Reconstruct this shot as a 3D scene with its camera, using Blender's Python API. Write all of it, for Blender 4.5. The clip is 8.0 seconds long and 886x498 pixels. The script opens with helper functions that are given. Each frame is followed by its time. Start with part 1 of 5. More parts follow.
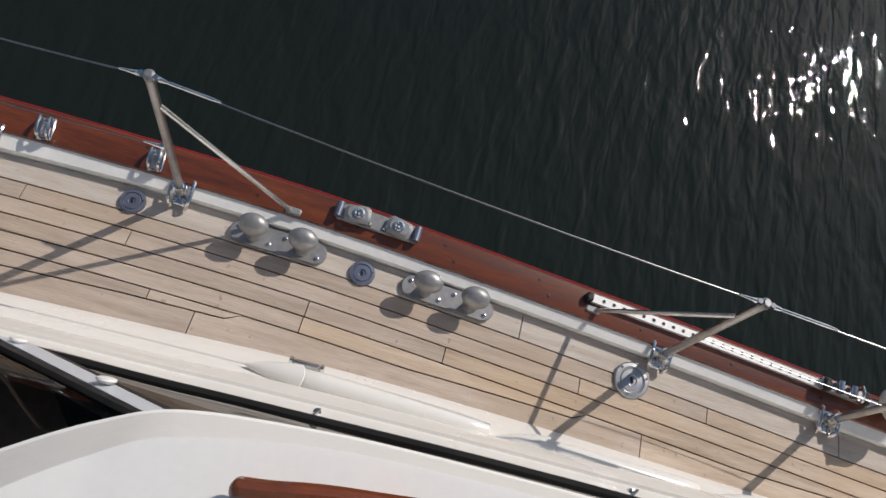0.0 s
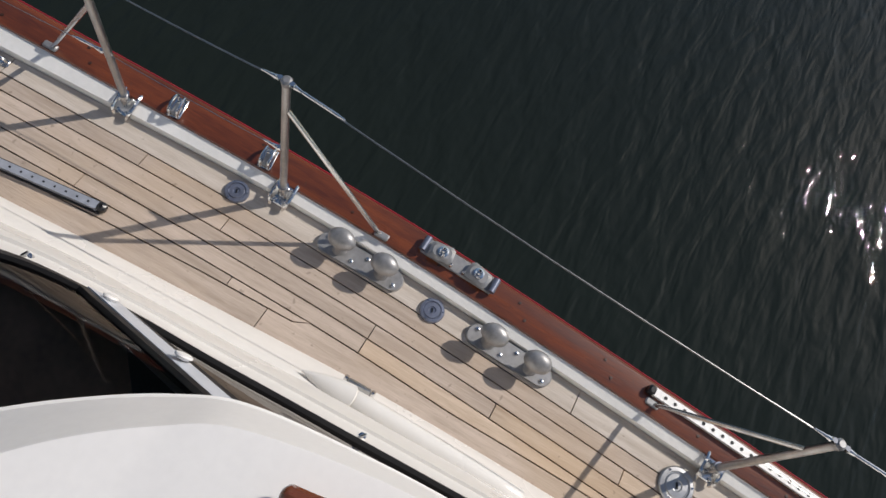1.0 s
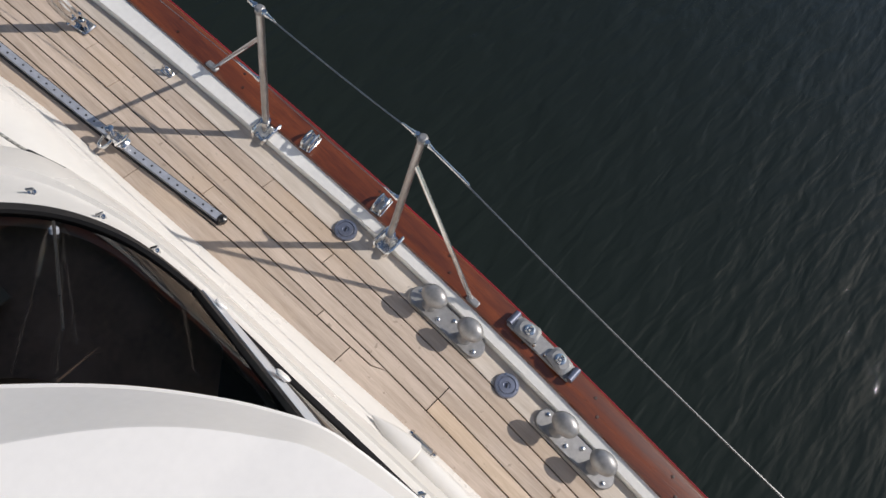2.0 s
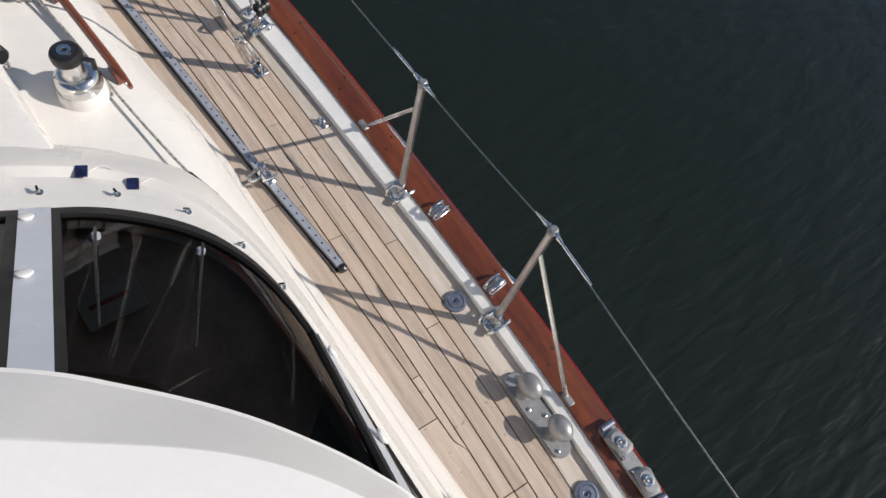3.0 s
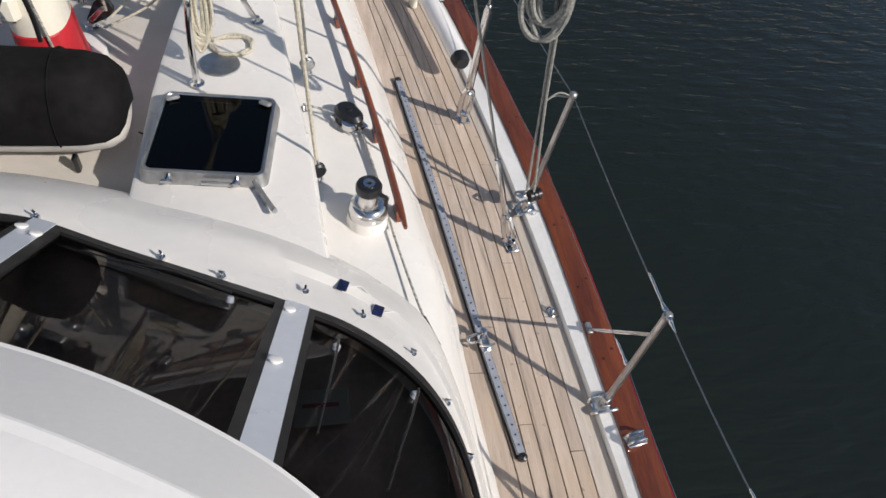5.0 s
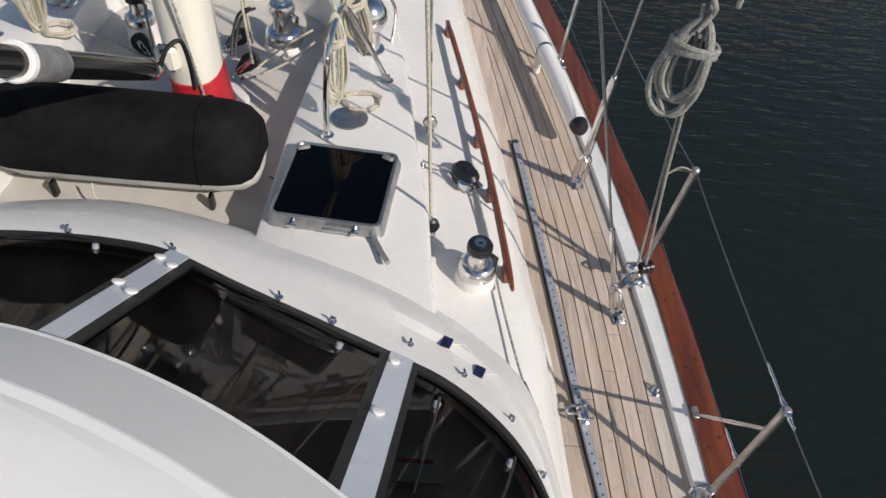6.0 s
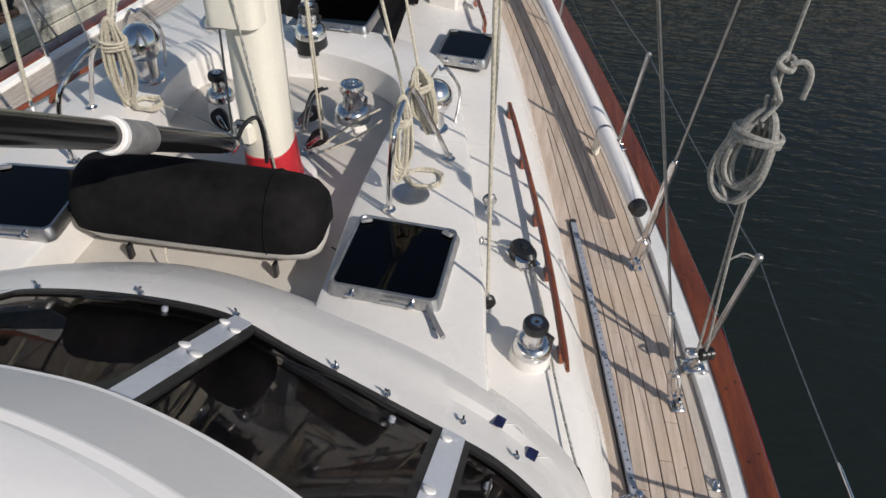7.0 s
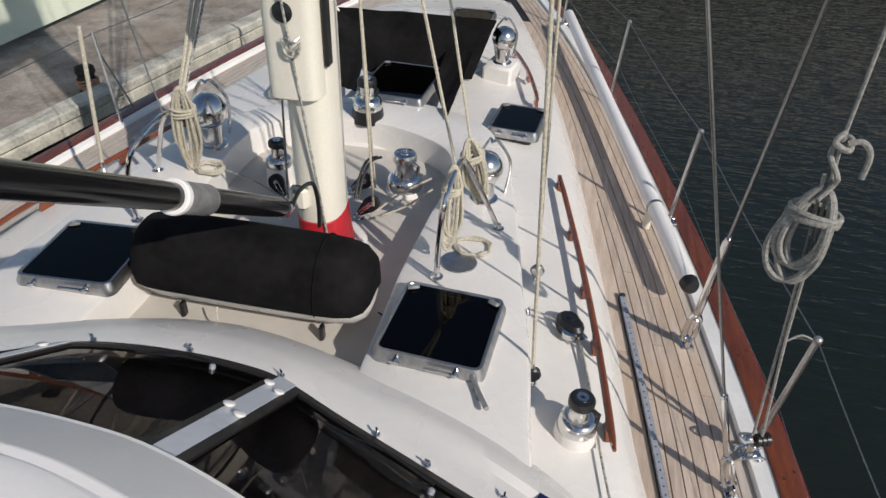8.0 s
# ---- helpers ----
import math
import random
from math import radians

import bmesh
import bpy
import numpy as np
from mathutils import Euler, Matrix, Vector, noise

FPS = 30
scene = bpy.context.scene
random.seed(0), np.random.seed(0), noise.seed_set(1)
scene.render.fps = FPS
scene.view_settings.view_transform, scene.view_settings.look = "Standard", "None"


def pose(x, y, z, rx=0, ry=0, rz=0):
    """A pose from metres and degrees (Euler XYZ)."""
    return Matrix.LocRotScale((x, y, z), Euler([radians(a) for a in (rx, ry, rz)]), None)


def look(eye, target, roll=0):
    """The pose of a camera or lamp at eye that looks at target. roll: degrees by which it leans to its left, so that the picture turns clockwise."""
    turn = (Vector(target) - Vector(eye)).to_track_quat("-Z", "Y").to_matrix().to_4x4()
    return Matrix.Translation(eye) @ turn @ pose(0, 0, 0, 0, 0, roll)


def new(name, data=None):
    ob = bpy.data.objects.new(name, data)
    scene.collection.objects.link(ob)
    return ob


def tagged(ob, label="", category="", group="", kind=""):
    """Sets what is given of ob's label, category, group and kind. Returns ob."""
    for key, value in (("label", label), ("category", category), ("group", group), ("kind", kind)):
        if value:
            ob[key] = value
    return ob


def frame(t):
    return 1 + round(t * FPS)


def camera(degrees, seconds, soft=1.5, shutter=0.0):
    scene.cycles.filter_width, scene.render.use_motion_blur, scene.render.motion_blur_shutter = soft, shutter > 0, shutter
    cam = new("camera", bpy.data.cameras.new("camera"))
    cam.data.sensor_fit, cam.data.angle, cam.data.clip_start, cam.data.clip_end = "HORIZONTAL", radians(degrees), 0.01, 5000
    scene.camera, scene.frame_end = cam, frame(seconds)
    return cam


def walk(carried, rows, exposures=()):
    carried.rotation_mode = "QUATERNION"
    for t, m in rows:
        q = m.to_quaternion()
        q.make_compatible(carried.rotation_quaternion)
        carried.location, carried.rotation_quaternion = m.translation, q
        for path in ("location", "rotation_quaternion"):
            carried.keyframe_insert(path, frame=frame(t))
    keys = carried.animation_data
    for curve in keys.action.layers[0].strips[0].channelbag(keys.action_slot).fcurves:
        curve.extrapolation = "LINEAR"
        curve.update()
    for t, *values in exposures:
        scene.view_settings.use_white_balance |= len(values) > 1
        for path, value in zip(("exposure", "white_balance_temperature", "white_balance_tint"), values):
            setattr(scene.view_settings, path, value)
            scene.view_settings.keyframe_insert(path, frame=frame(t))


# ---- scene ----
cam = camera(65.7, 8.0)
PATH = [
    (0, (1.45, -3.075, 2.365), (2.186, -3.253, 0.514), 30.0),
    (0.5, (1.442, -3.05, 2.366), (2.204, -3.122, 0.518), 29.3),
    (1, (1.434, -3.017, 2.373), (2.212, -2.974, 0.532), 28.0),
    (2.5, (1.328, -2.914, 2.394), (2.111, -2.43, 0.618), 20.0),
    (3, (1.306, -2.887, 2.405), (2.027, -2.238, 0.656), 16.6),
    (3.5, (1.267, -2.868, 2.422), (1.929, -2.058, 0.717), 14.6),
    (4, (1.229, -2.849, 2.447), (1.827, -1.876, 0.805), 13.7),
    (4.5, (1.201, -2.834, 2.462), (1.693, -1.712, 0.881), 12.6),
    (6, (1.138, -2.808, 2.491), (1.201, -1.445, 1.028), 6.0),
    (6.5, (1.119, -2.812, 2.516), (1.083, -1.385, 1.115), 4.5),
    (7, (1.118, -2.818, 2.519), (1.01, -1.321, 1.198), 3.6),
    (7.5, (1.116, -2.825, 2.522), (0.931, -1.267, 1.282), 2.8),
    (8, (1.117, -2.823, 2.521), (0.85, -1.223, 1.35), 2.3),
]
walk(cam, [(t, look(eye, target, roll)) for t, eye, target, roll in PATH],
     exposures=((0.0, -0.12), (1.0, 0.0), (2.5, 0.21), (4.5, 0.23), (6.5, 0.08), (8.0, 0.02)))

# ---- world and light ----
SUN_AZ, SUN_EL = 129.5, 35.8      # clockwise from the bow, height in degrees
world = bpy.data.worlds.new("world")
scene.world = world
world.use_nodes = True
wn = world.node_tree.nodes
sky = wn.new("ShaderNodeTexSky")
sky.sky_type = "NISHITA"
sky.sun_disc = False
sky.sun_elevation = radians(SUN_EL)
sky.sun_rotation = radians(SUN_AZ)
sky.air_density = 1.0
sky.dust_density = 0.6
wn["Background"].inputs[1].default_value = 0.085
world.node_tree.links.new(sky.outputs[0], wn["Background"].inputs[0])
sun_data = bpy.data.lights.new("sun", "SUN")
sun_data.energy = 3.6
sun_data.angle = radians(0.55)
sun_data.color = (1.0, 0.935, 0.87)
sun = new("sun", sun_data)
sun_way = Vector((math.sin(radians(SUN_AZ)) * math.cos(radians(SUN_EL)),
                  math.cos(radians(SUN_AZ)) * math.cos(radians(SUN_EL)), math.sin(radians(SUN_EL))))
sun.matrix_basis = look(sun_way * 40, (0, 0, 0))


# ---- mesh tools ----
class M:
    """Vertices and faces of one mesh in the making."""

    def __init__(self):
        self.v, self.f = [], []

    def grid(self, rows, closed=False, flip=False):
        """A skin over rows of equal length; closed joins each row's ends."""
        b, n = len(self.v), len(rows[0])
        for r in rows:
            self.v += [tuple(p) for p in r]
        for i in range(len(rows) - 1):
            for j in range(n if closed else n - 1):
                k = (j + 1) % n
                q = (b + i * n + j, b + i * n + k, b + (i + 1) * n + k, b + (i + 1) * n + j)
                self.f.append(q[::-1] if flip else q)
        return self

    def cap(self, ring, flip=False):
        b = len(self.v)
        self.v += [tuple(p) for p in ring]
        ids = list(range(b, b + len(ring)))
        self.f.append(tuple(ids[::-1] if flip else ids))
        return self

    def box(self, c, s, m=None, bevel=0.0):
        """A box round c of size s, turned by m, with its edges chamfered by bevel."""
        m = m or Matrix.Identity(4)
        hx, hy, hz = [a / 2 for a in s]
        e = min(bevel, hx * 0.9, hy * 0.9, hz * 0.9)
        rings = []
        for z, d in ((-hz, e), (-hz + e, 0), (hz - e, 0), (hz, e)) if e > 0 else ((-hz, 0), (hz, 0)):
            x, y = hx - d, hy - d
            k = e if e > 0 else 0
            pts = [(x - k, -y), (x, -y + k), (x, y - k), (x - k, y), (-x + k, y), (-x, y - k), (-x, -y + k), (-x + k, -y)] if k else \
                [(x, -y), (x, y), (-x, y), (-x, -y)]
            rings.append([Vector(c) + m.to_3x3() @ Vector((p[0], p[1], z)) for p in pts])
        self.grid(rings, closed=True)
        self.cap(rings[-1])
        self.cap(rings[0], True)
        return self

    def tube(self, pts, r, n=8, ends=True):
        """A round tube along points; r is one radius or one for each point."""
        pts = [Vector(p) for p in pts]
        rs = r if isinstance(r, (list, tuple)) else [r] * len(pts)
        side = None
        rings = []
        for i, p in enumerate(pts):
            d = (pts[min(i + 1, len(pts) - 1)] - pts[max(i - 1, 0)])
            d = d.normalized() if d.length > 1e-9 else Vector((0, 0, 1))
            if side is None:
                side = d.orthogonal().normalized()
            side = (side - d * side.dot(d))
            side = side.normalized() if side.length > 1e-6 else d.orthogonal().normalized()
            up = d.cross(side)
            rings.append([p + (side * math.cos(2 * math.pi * k / n) + up * math.sin(2 * math.pi * k / n)) * rs[i] for k in range(n)])
        self.grid(rings, closed=True)
        if ends:
            self.cap(rings[-1])
            self.cap(rings[0], True)
        return self

    def lathe(self, profile, m=None, n=20):
        """A turned shape: profile rows (radius, height) about the z axis of m."""
        m = m or Matrix.Identity(4)
        rings = [[m @ Vector((r * math.cos(2 * math.pi * k / n), r * math.sin(2 * math.pi * k / n), h)) for k in range(n)] for r, h in profile]
        self.grid(rings, closed=True)
        self.cap(rings[-1])
        self.cap(rings[0], True)
        return self

    def prism(self, outline, z0, z1, m=None, bevel=0.0):
        """An upright prism over a convex outline (x, y), with a chamfered top."""
        m = m or Matrix.Identity(4)
        cx = sum(p[0] for p in outline) / len(outline)
        cy = sum(p[1] for p in outline) / len(outline)

        def ring(z, d):
            out = []
            for x, y in outline:
                l = math.hypot(x - cx, y - cy) or 1
                out.append(m @ Vector((x - (x - cx) / l * d, y - (y - cy) / l * d, z)))
            return out
        rings = [ring(z0, 0), ring(z1 - bevel, 0), ring(z1, bevel)] if bevel else [ring(z0, 0), ring(z1, 0)]
        self.grid(rings, closed=True)
        self.cap(rings[-1])
        self.cap(rings[0], True)
        return self


def mesh_of(name, m, material, smooth=True, crease=35, skyward=False):
    me = bpy.data.meshes.new(name)
    me.from_pydata(m.v, [], m.f)
    bm = bmesh.new()
    bm.from_mesh(me)
    bmesh.ops.remove_doubles(bm, verts=bm.verts, dist=1e-5)
    bmesh.ops.dissolve_degenerate(bm, edges=bm.edges, dist=1e-6)
    bmesh.ops.recalc_face_normals(bm, faces=bm.faces)
    for f in bm.faces:
        f.smooth = smooth
        f.normal_update()
        if skyward and f.normal.z < 0:
            f.normal_flip()
    for e in bm.edges:
        if len(e.link_faces) == 2 and e.calc_face_angle(0) > radians(crease):
            e.smooth = False
    bm.to_mesh(me)
    bm.free()
    me.materials.append(material)
    return me


def thing(name, label, category, at=(0, 0, 0), group="", kind=""):
    """An Empty at a thing's base."""
    e = new(name)
    e.empty_display_size = 0.05
    e.matrix_basis = Matrix.Translation(at)
    return tagged(e, label, category, group, kind)


def part(name, m, material, parent=None, label="", smooth=True, crease=35, skyward=False):
    """One mesh object, in world places, under a thing or a part."""
    ob = new(name, mesh_of(name, m, material, smooth, crease, skyward))
    if parent is not None:
        ob.parent = parent
        ob.matrix_parent_inverse = parent.matrix_basis.inverted()
    return tagged(ob, label)


def solo(name, m, material, label, category, group="", kind="", smooth=True, crease=35):
    """A thing that is one mesh."""
    return tagged(part(name, m, material, None, "", smooth, crease), label, category, group, kind)


def curve_of(rows):
    """A smooth function through rows (y, x)."""
    rows = sorted(rows)
    ks, vs = [r[0] for r in rows], [r[1] for r in rows]
    n = len(ks)
    sl = [(vs[min(i + 1, n - 1)] - vs[max(i - 1, 0)]) / (ks[min(i + 1, n - 1)] - ks[max(i - 1, 0)]) for i in range(n)]

    def f(k):
        if k <= ks[0]:
            return vs[0] + sl[0] * (k - ks[0])
        if k >= ks[-1]:
            return vs[-1] + sl[-1] * (k - ks[-1])
        i = max(j for j in range(n) if ks[j] <= k)
        i = min(i, n - 2)
        h = ks[i + 1] - ks[i]
        t = (k - ks[i]) / h
        return (vs[i] * (1 + 2 * t) * (1 - t) ** 2 + sl[i] * h * t * (1 - t) ** 2 + vs[i + 1] * t * t * (3 - 2 * t) + sl[i + 1] * h * t * t * (t - 1))
    return f


def spline(pts, n=8):
    """A smooth line through points, n steps to each stretch."""
    pts = [Vector(p) for p in pts]
    out = []
    for i in range(len(pts) - 1):
        a, b, c, d = pts[max(i - 1, 0)], pts[i], pts[i + 1], pts[min(i + 2, len(pts) - 1)]
        for k in range(n):
            t = k / n
            out.append(0.5 * ((2 * b) + (c - a) * t + (2 * a - 5 * b + 4 * c - d) * t * t + (3 * b - a - 3 * c + d) * t ** 3))
    return out + [pts[-1]]


# ---- materials ----
def material(name, colour, rough=0.5, metal=0.0, vary=0.12, scale=6.0, bump=0.0, bump_scale=60.0, stretch=(1, 1, 1), coat=0.0, tint=None,
             per_object=0.0, speck=0.0, spec=0.5, patch=None):
    """A painted, metal or cloth surface: two scales of tone, a fine relief and uneven gloss."""
    mat = bpy.data.materials.new(name)
    mat.use_nodes = True
    nt = mat.node_tree
    n, ln = nt.nodes, nt.links
    bs = n["Principled BSDF"]
    tc = n.new("ShaderNodeTexCoord")
    mp = n.new("ShaderNodeMapping")
    mp.inputs["Scale"].default_value = stretch
    ln.new(tc.outputs["Object"], mp.inputs[0])
    big = n.new("ShaderNodeTexNoise")
    big.inputs["Scale"].default_value = scale
    big.inputs["Detail"].default_value = 6
    ln.new(mp.outputs[0], big.inputs["Vector"])
    fine = n.new("ShaderNodeTexNoise")
    fine.inputs["Scale"].default_value = bump_scale
    fine.inputs["Detail"].default_value = 5
    ln.new(mp.outputs[0], fine.inputs["Vector"])
    mix = n.new("ShaderNodeMixRGB")
    c2 = tint or tuple(c * (1 - vary * 2) for c in colour)
    c1 = tuple(min(1, c * (1 + vary * 0.6)) for c in colour)
    mix.inputs[1].default_value, mix.inputs[2].default_value = (*c1, 1), (*c2, 1)
    add = n.new("ShaderNodeMath")
    add.operation = "MULTIPLY_ADD"
    ln.new(fine.outputs[0], add.inputs[0])
    add.inputs[1].default_value = 0.5
    ln.new(big.outputs[0], add.inputs[2])
    ramp = n.new("ShaderNodeMapRange")
    ramp.inputs[1].default_value, ramp.inputs[2].default_value = 0.5, 1.0
    ln.new(add.outputs[0], ramp.inputs[0])
    ln.new(ramp.outputs[0], mix.inputs[0])
    colour_out = mix.outputs[0]
    if per_object:
        oi = n.new("ShaderNodeObjectInfo")
        hsv = n.new("ShaderNodeHueSaturation")
        mr = n.new("ShaderNodeMapRange")
        mr.inputs[3].default_value, mr.inputs[4].default_value = 1 - per_object, 1 + per_object
        ln.new(oi.outputs["Random"], mr.inputs[0])
        ln.new(mr.outputs[0], hsv.inputs["Value"])
        ln.new(colour_out, hsv.inputs["Color"])
        colour_out = hsv.outputs[0]
    if patch:
        pn = n.new("ShaderNodeTexNoise")
        pn.inputs["Scale"].default_value = 1.7
        pn.inputs["Detail"].default_value = 4
        ln.new(tc.outputs["Object"], pn.inputs["Vector"])
        pr = n.new("ShaderNodeMapRange")
        pr.inputs[1].default_value, pr.inputs[2].default_value = 0.48, 0.70
        pr.inputs[4].default_value = 0.75
        ln.new(pn.outputs[0], pr.inputs[0])
        pm = n.new("ShaderNodeMixRGB")
        pm.inputs[2].default_value = (*patch, 1)
        ln.new(pr.outputs[0], pm.inputs[0])
        ln.new(colour_out, pm.inputs[1])
        colour_out = pm.outputs[0]
    if speck:
        vo = n.new("ShaderNodeTexNoise")
        vo.inputs["Scale"].default_value = 38
        vo.inputs["Detail"].default_value = 2
        ln.new(tc.outputs["Object"], vo.inputs["Vector"])
        mr2 = n.new("ShaderNodeMapRange")
        mr2.inputs[1].default_value, mr2.inputs[2].default_value = 0.68, 0.76
        mr2.inputs[4].default_value = speck
        ln.new(vo.outputs[0], mr2.inputs[0])
        m2 = n.new("ShaderNodeMixRGB")
        m2.inputs[2].default_value = (0.05, 0.035, 0.025, 1)
        ln.new(mr2.outputs[0], m2.inputs[0])
        ln.new(colour_out, m2.inputs[1])
        colour_out = m2.outputs[0]
    ln.new(colour_out, bs.inputs["Base Color"])
    rr = n.new("ShaderNodeMapRange")
    rr.inputs[1].default_value, rr.inputs[2].default_value = 0.3, 0.7
    rr.inputs[3].default_value, rr.inputs[4].default_value = rough * 0.8, min(1, rough * 1.25)
    ln.new(big.outputs[0], rr.inputs[0])
    ln.new(rr.outputs[0], bs.inputs["Roughness"])
    bs.inputs["Metallic"].default_value = metal
    bs.inputs["Coat Weight"].default_value = coat
    bs.inputs["Coat Roughness"].default_value = 0.08
    bs.inputs["Specular IOR Level"].default_value = spec
    if bump:
        b = n.new("ShaderNodeBump")
        b.inputs["Strength"].default_value = bump
        b.inputs["Distance"].default_value = 0.004
        ln.new(fine.outputs[0], b.inputs["Height"])
        ln.new(b.outputs[0], bs.inputs["Normal"])
    return mat


TEAK = material("weathered_teak", (0.51, 0.42, 0.35), 0.7, vary=0.16, scale=5, bump=0.35, bump_scale=30, stretch=(7, 0.6, 7), per_object=0.12, tint=(0.37, 0.295, 0.235), speck=0.35, spec=0.3, patch=(0.49, 0.375, 0.275))
GOLDTEAK = material("golden_teak", (0.565, 0.455, 0.352), 0.68, vary=0.16, scale=5, bump=0.35, bump_scale=30, stretch=(7, 0.6, 7), per_object=0.10, tint=(0.41, 0.31, 0.225), speck=0.3, spec=0.3, patch=(0.56, 0.41, 0.275))
MARGIN = material("grey_teak", (0.52, 0.465, 0.41), 0.75, vary=0.14, scale=5, bump=0.3, bump_scale=30, stretch=(7, 0.6, 7), per_object=0.08, tint=(0.42, 0.36, 0.30), speck=0.3, spec=0.3)
CAULK = material("black_caulking", (0.016, 0.015, 0.014), 0.6)
GELCOAT = material("white_gelcoat", (0.75, 0.72, 0.675), 0.28, vary=0.035, scale=2.2, bump=0.03, bump_scale=25)
# white window posts; the blue-grey of their shaded faces is put into the colour
POSTPAINT = material("shade_tinted_white_paint", (0.62, 0.645, 0.69), 0.25, vary=0.05, scale=3, bump=0.03, bump_scale=25)
NONSLIP = material("white_nonslip_paint", (0.70, 0.675, 0.635), 0.55, vary=0.05, scale=3, bump=0.2, bump_scale=160)
TAN = material("beige_nonslip_paint", (0.56, 0.525, 0.47), 0.65, vary=0.08, scale=5, bump=0.3, bump_scale=180)
ROOFTOP = material("white_roof_paint", (0.85, 0.82, 0.785), 0.36, vary=0.03, scale=2, bump=0.05, bump_scale=60)
BULWARK = material("white_bulwark_paint", (0.85, 0.84, 0.81), 0.45, vary=0.05, scale=5, bump=0.1, bump_scale=40)
VARNISH = material("varnished_mahogany", (0.165, 0.043, 0.014), 0.30, vary=0.30, scale=3, bump=0.12, bump_scale=24, stretch=(9, 0.7, 9), coat=0.45, tint=(0.075, 0.017, 0.007), speck=0.5)
PLUG = material("dark_wood_plug", (0.05, 0.017, 0.009), 0.5, vary=0.3, scale=40)
HANDRAIL = material("varnished_teak", (0.22, 0.055, 0.018), 0.25, vary=0.2, scale=4, stretch=(9, 0.8, 9), coat=0.6)
RED = material("red_paint", (0.30, 0.018, 0.028), 0.4, vary=0.15)
BOOTRED = material("red_mast_boot", (0.52, 0.02, 0.03), 0.5, vary=0.15)
STEEL = material("polished_steel", (0.72, 0.71, 0.70), 0.16, 1.0, vary=0.08, scale=12)
DULL = material("dull_steel", (0.50, 0.50, 0.50), 0.36, 1.0, vary=0.14, scale=16, bump=0.08)
GREYMETAL = material("grey_cast_alloy", (0.36, 0.355, 0.355), 0.42, 0.55, vary=0.16, scale=18, bump=0.1)
BLUECAP = material("blue_anodised_cap", (0.23, 0.25, 0.32), 0.36, 0.6, vary=0.2, scale=20)
BLACK = material("black_plastic", (0.014, 0.014, 0.015), 0.35, vary=0.1)
TRACKMETAL = material("grey_anodised_track", (0.40, 0.42, 0.47), 0.4, 0.30, vary=0.12, scale=20)
ALLOY = material("bright_track_alloy", (0.80, 0.79, 0.77), 0.45, 0.25, vary=0.08, scale=30)
RUBBER = material("black_rubber_gasket", (0.018, 0.0165, 0.016), 0.5, vary=0.15)
COVER = material("black_canvas", (0.0135, 0.0128, 0.0132), 0.95, vary=0.25, scale=5, bump=0.4, bump_scale=26, spec=0.06)
SPAR = material("cream_spar_paint", (0.80, 0.755, 0.645), 0.35, vary=0.05, scale=2)
CARBON = material("black_spar", (0.007, 0.007, 0.008), 0.16, vary=0.1, spec=0.45)
ROPE = material("cream_rope", (0.58, 0.53, 0.42), 0.85, vary=0.2, scale=90, bump=0.8, bump_scale=240)
FLECK = material("flecked_rope", (0.50, 0.49, 0.44), 0.85, vary=0.3, scale=75, bump=0.8, bump_scale=70, tint=(0.03, 0.03, 0.035))
GREYROPE = material("grey_rope", (0.34, 0.33, 0.30), 0.85, vary=0.25, scale=90, bump=0.8, bump_scale=240)
WIRE = material("rigging_wire", (0.30, 0.30, 0.30), 0.35, 1.0, vary=0.2, scale=200)
CONCRETE = material("quay_concrete", (0.34, 0.30, 0.262), 0.85, vary=0.30, scale=3.5, bump=0.7, bump_scale=26, speck=0.55, patch=(0.30, 0.245, 0.195))
KERB = material("quay_kerb", (0.58, 0.56, 0.48), 0.8, vary=0.26, scale=4, bump=0.5, bump_scale=30, speck=0.5)
DARKWALL = material("quay_wall", (0.035, 0.033, 0.03), 0.9, vary=0.3, scale=3, bump=0.5)
HULLWHITE = material("hull_paint", (0.62, 0.66, 0.52), 0.4, vary=0.08, scale=1.2)
INTERIOR = material("dark_interior", (0.58, 0.46, 0.39), 0.6, vary=0.3)
DASH = material("dashboard_vinyl", (0.52, 0.42, 0.36), 0.6, vary=0.2)
PAPER = material("chart_paper", (0.40, 0.42, 0.36), 0.8, vary=0.1)
SOLAR = material("blue_solar_cell", (0.015, 0.02, 0.07), 0.25, vary=0.3, scale=60)


def glass_material(name, tint, gloss):
    mat = bpy.data.materials.new(name)
    mat.use_nodes = True
    n, ln = mat.node_tree.nodes, mat.node_tree.links
    n.remove(n["Principled BSDF"])
    tr = n.new("ShaderNodeBsdfTransparent")
    tr.inputs[0].default_value = (*tint, 1)
    gl = n.new("ShaderNodeBsdfGlossy")
    gl.inputs["Roughness"].default_value = gloss
    gl.inputs["Color"].default_value = (0.5, 0.48, 0.46, 1)
    fr = n.new("ShaderNodeFresnel")
    fr.inputs[0].default_value = 1.52
    mx = n.new("ShaderNodeMixShader")
    ln.new(fr.outputs[0], mx.inputs[0])
    ln.new(tr.outputs[0], mx.inputs[1])
    ln.new(gl.outputs[0], mx.inputs[2])
    ln.new(mx.outputs[0], n["Material Output"].inputs[0])
    return mat


GLASS = glass_material("smoked_window_glass", (0.60, 0.55, 0.52), 0.015)
HATCHGLASS = glass_material("smoked_hatch_acrylic", (0.14, 0.13, 0.14), 0.04)


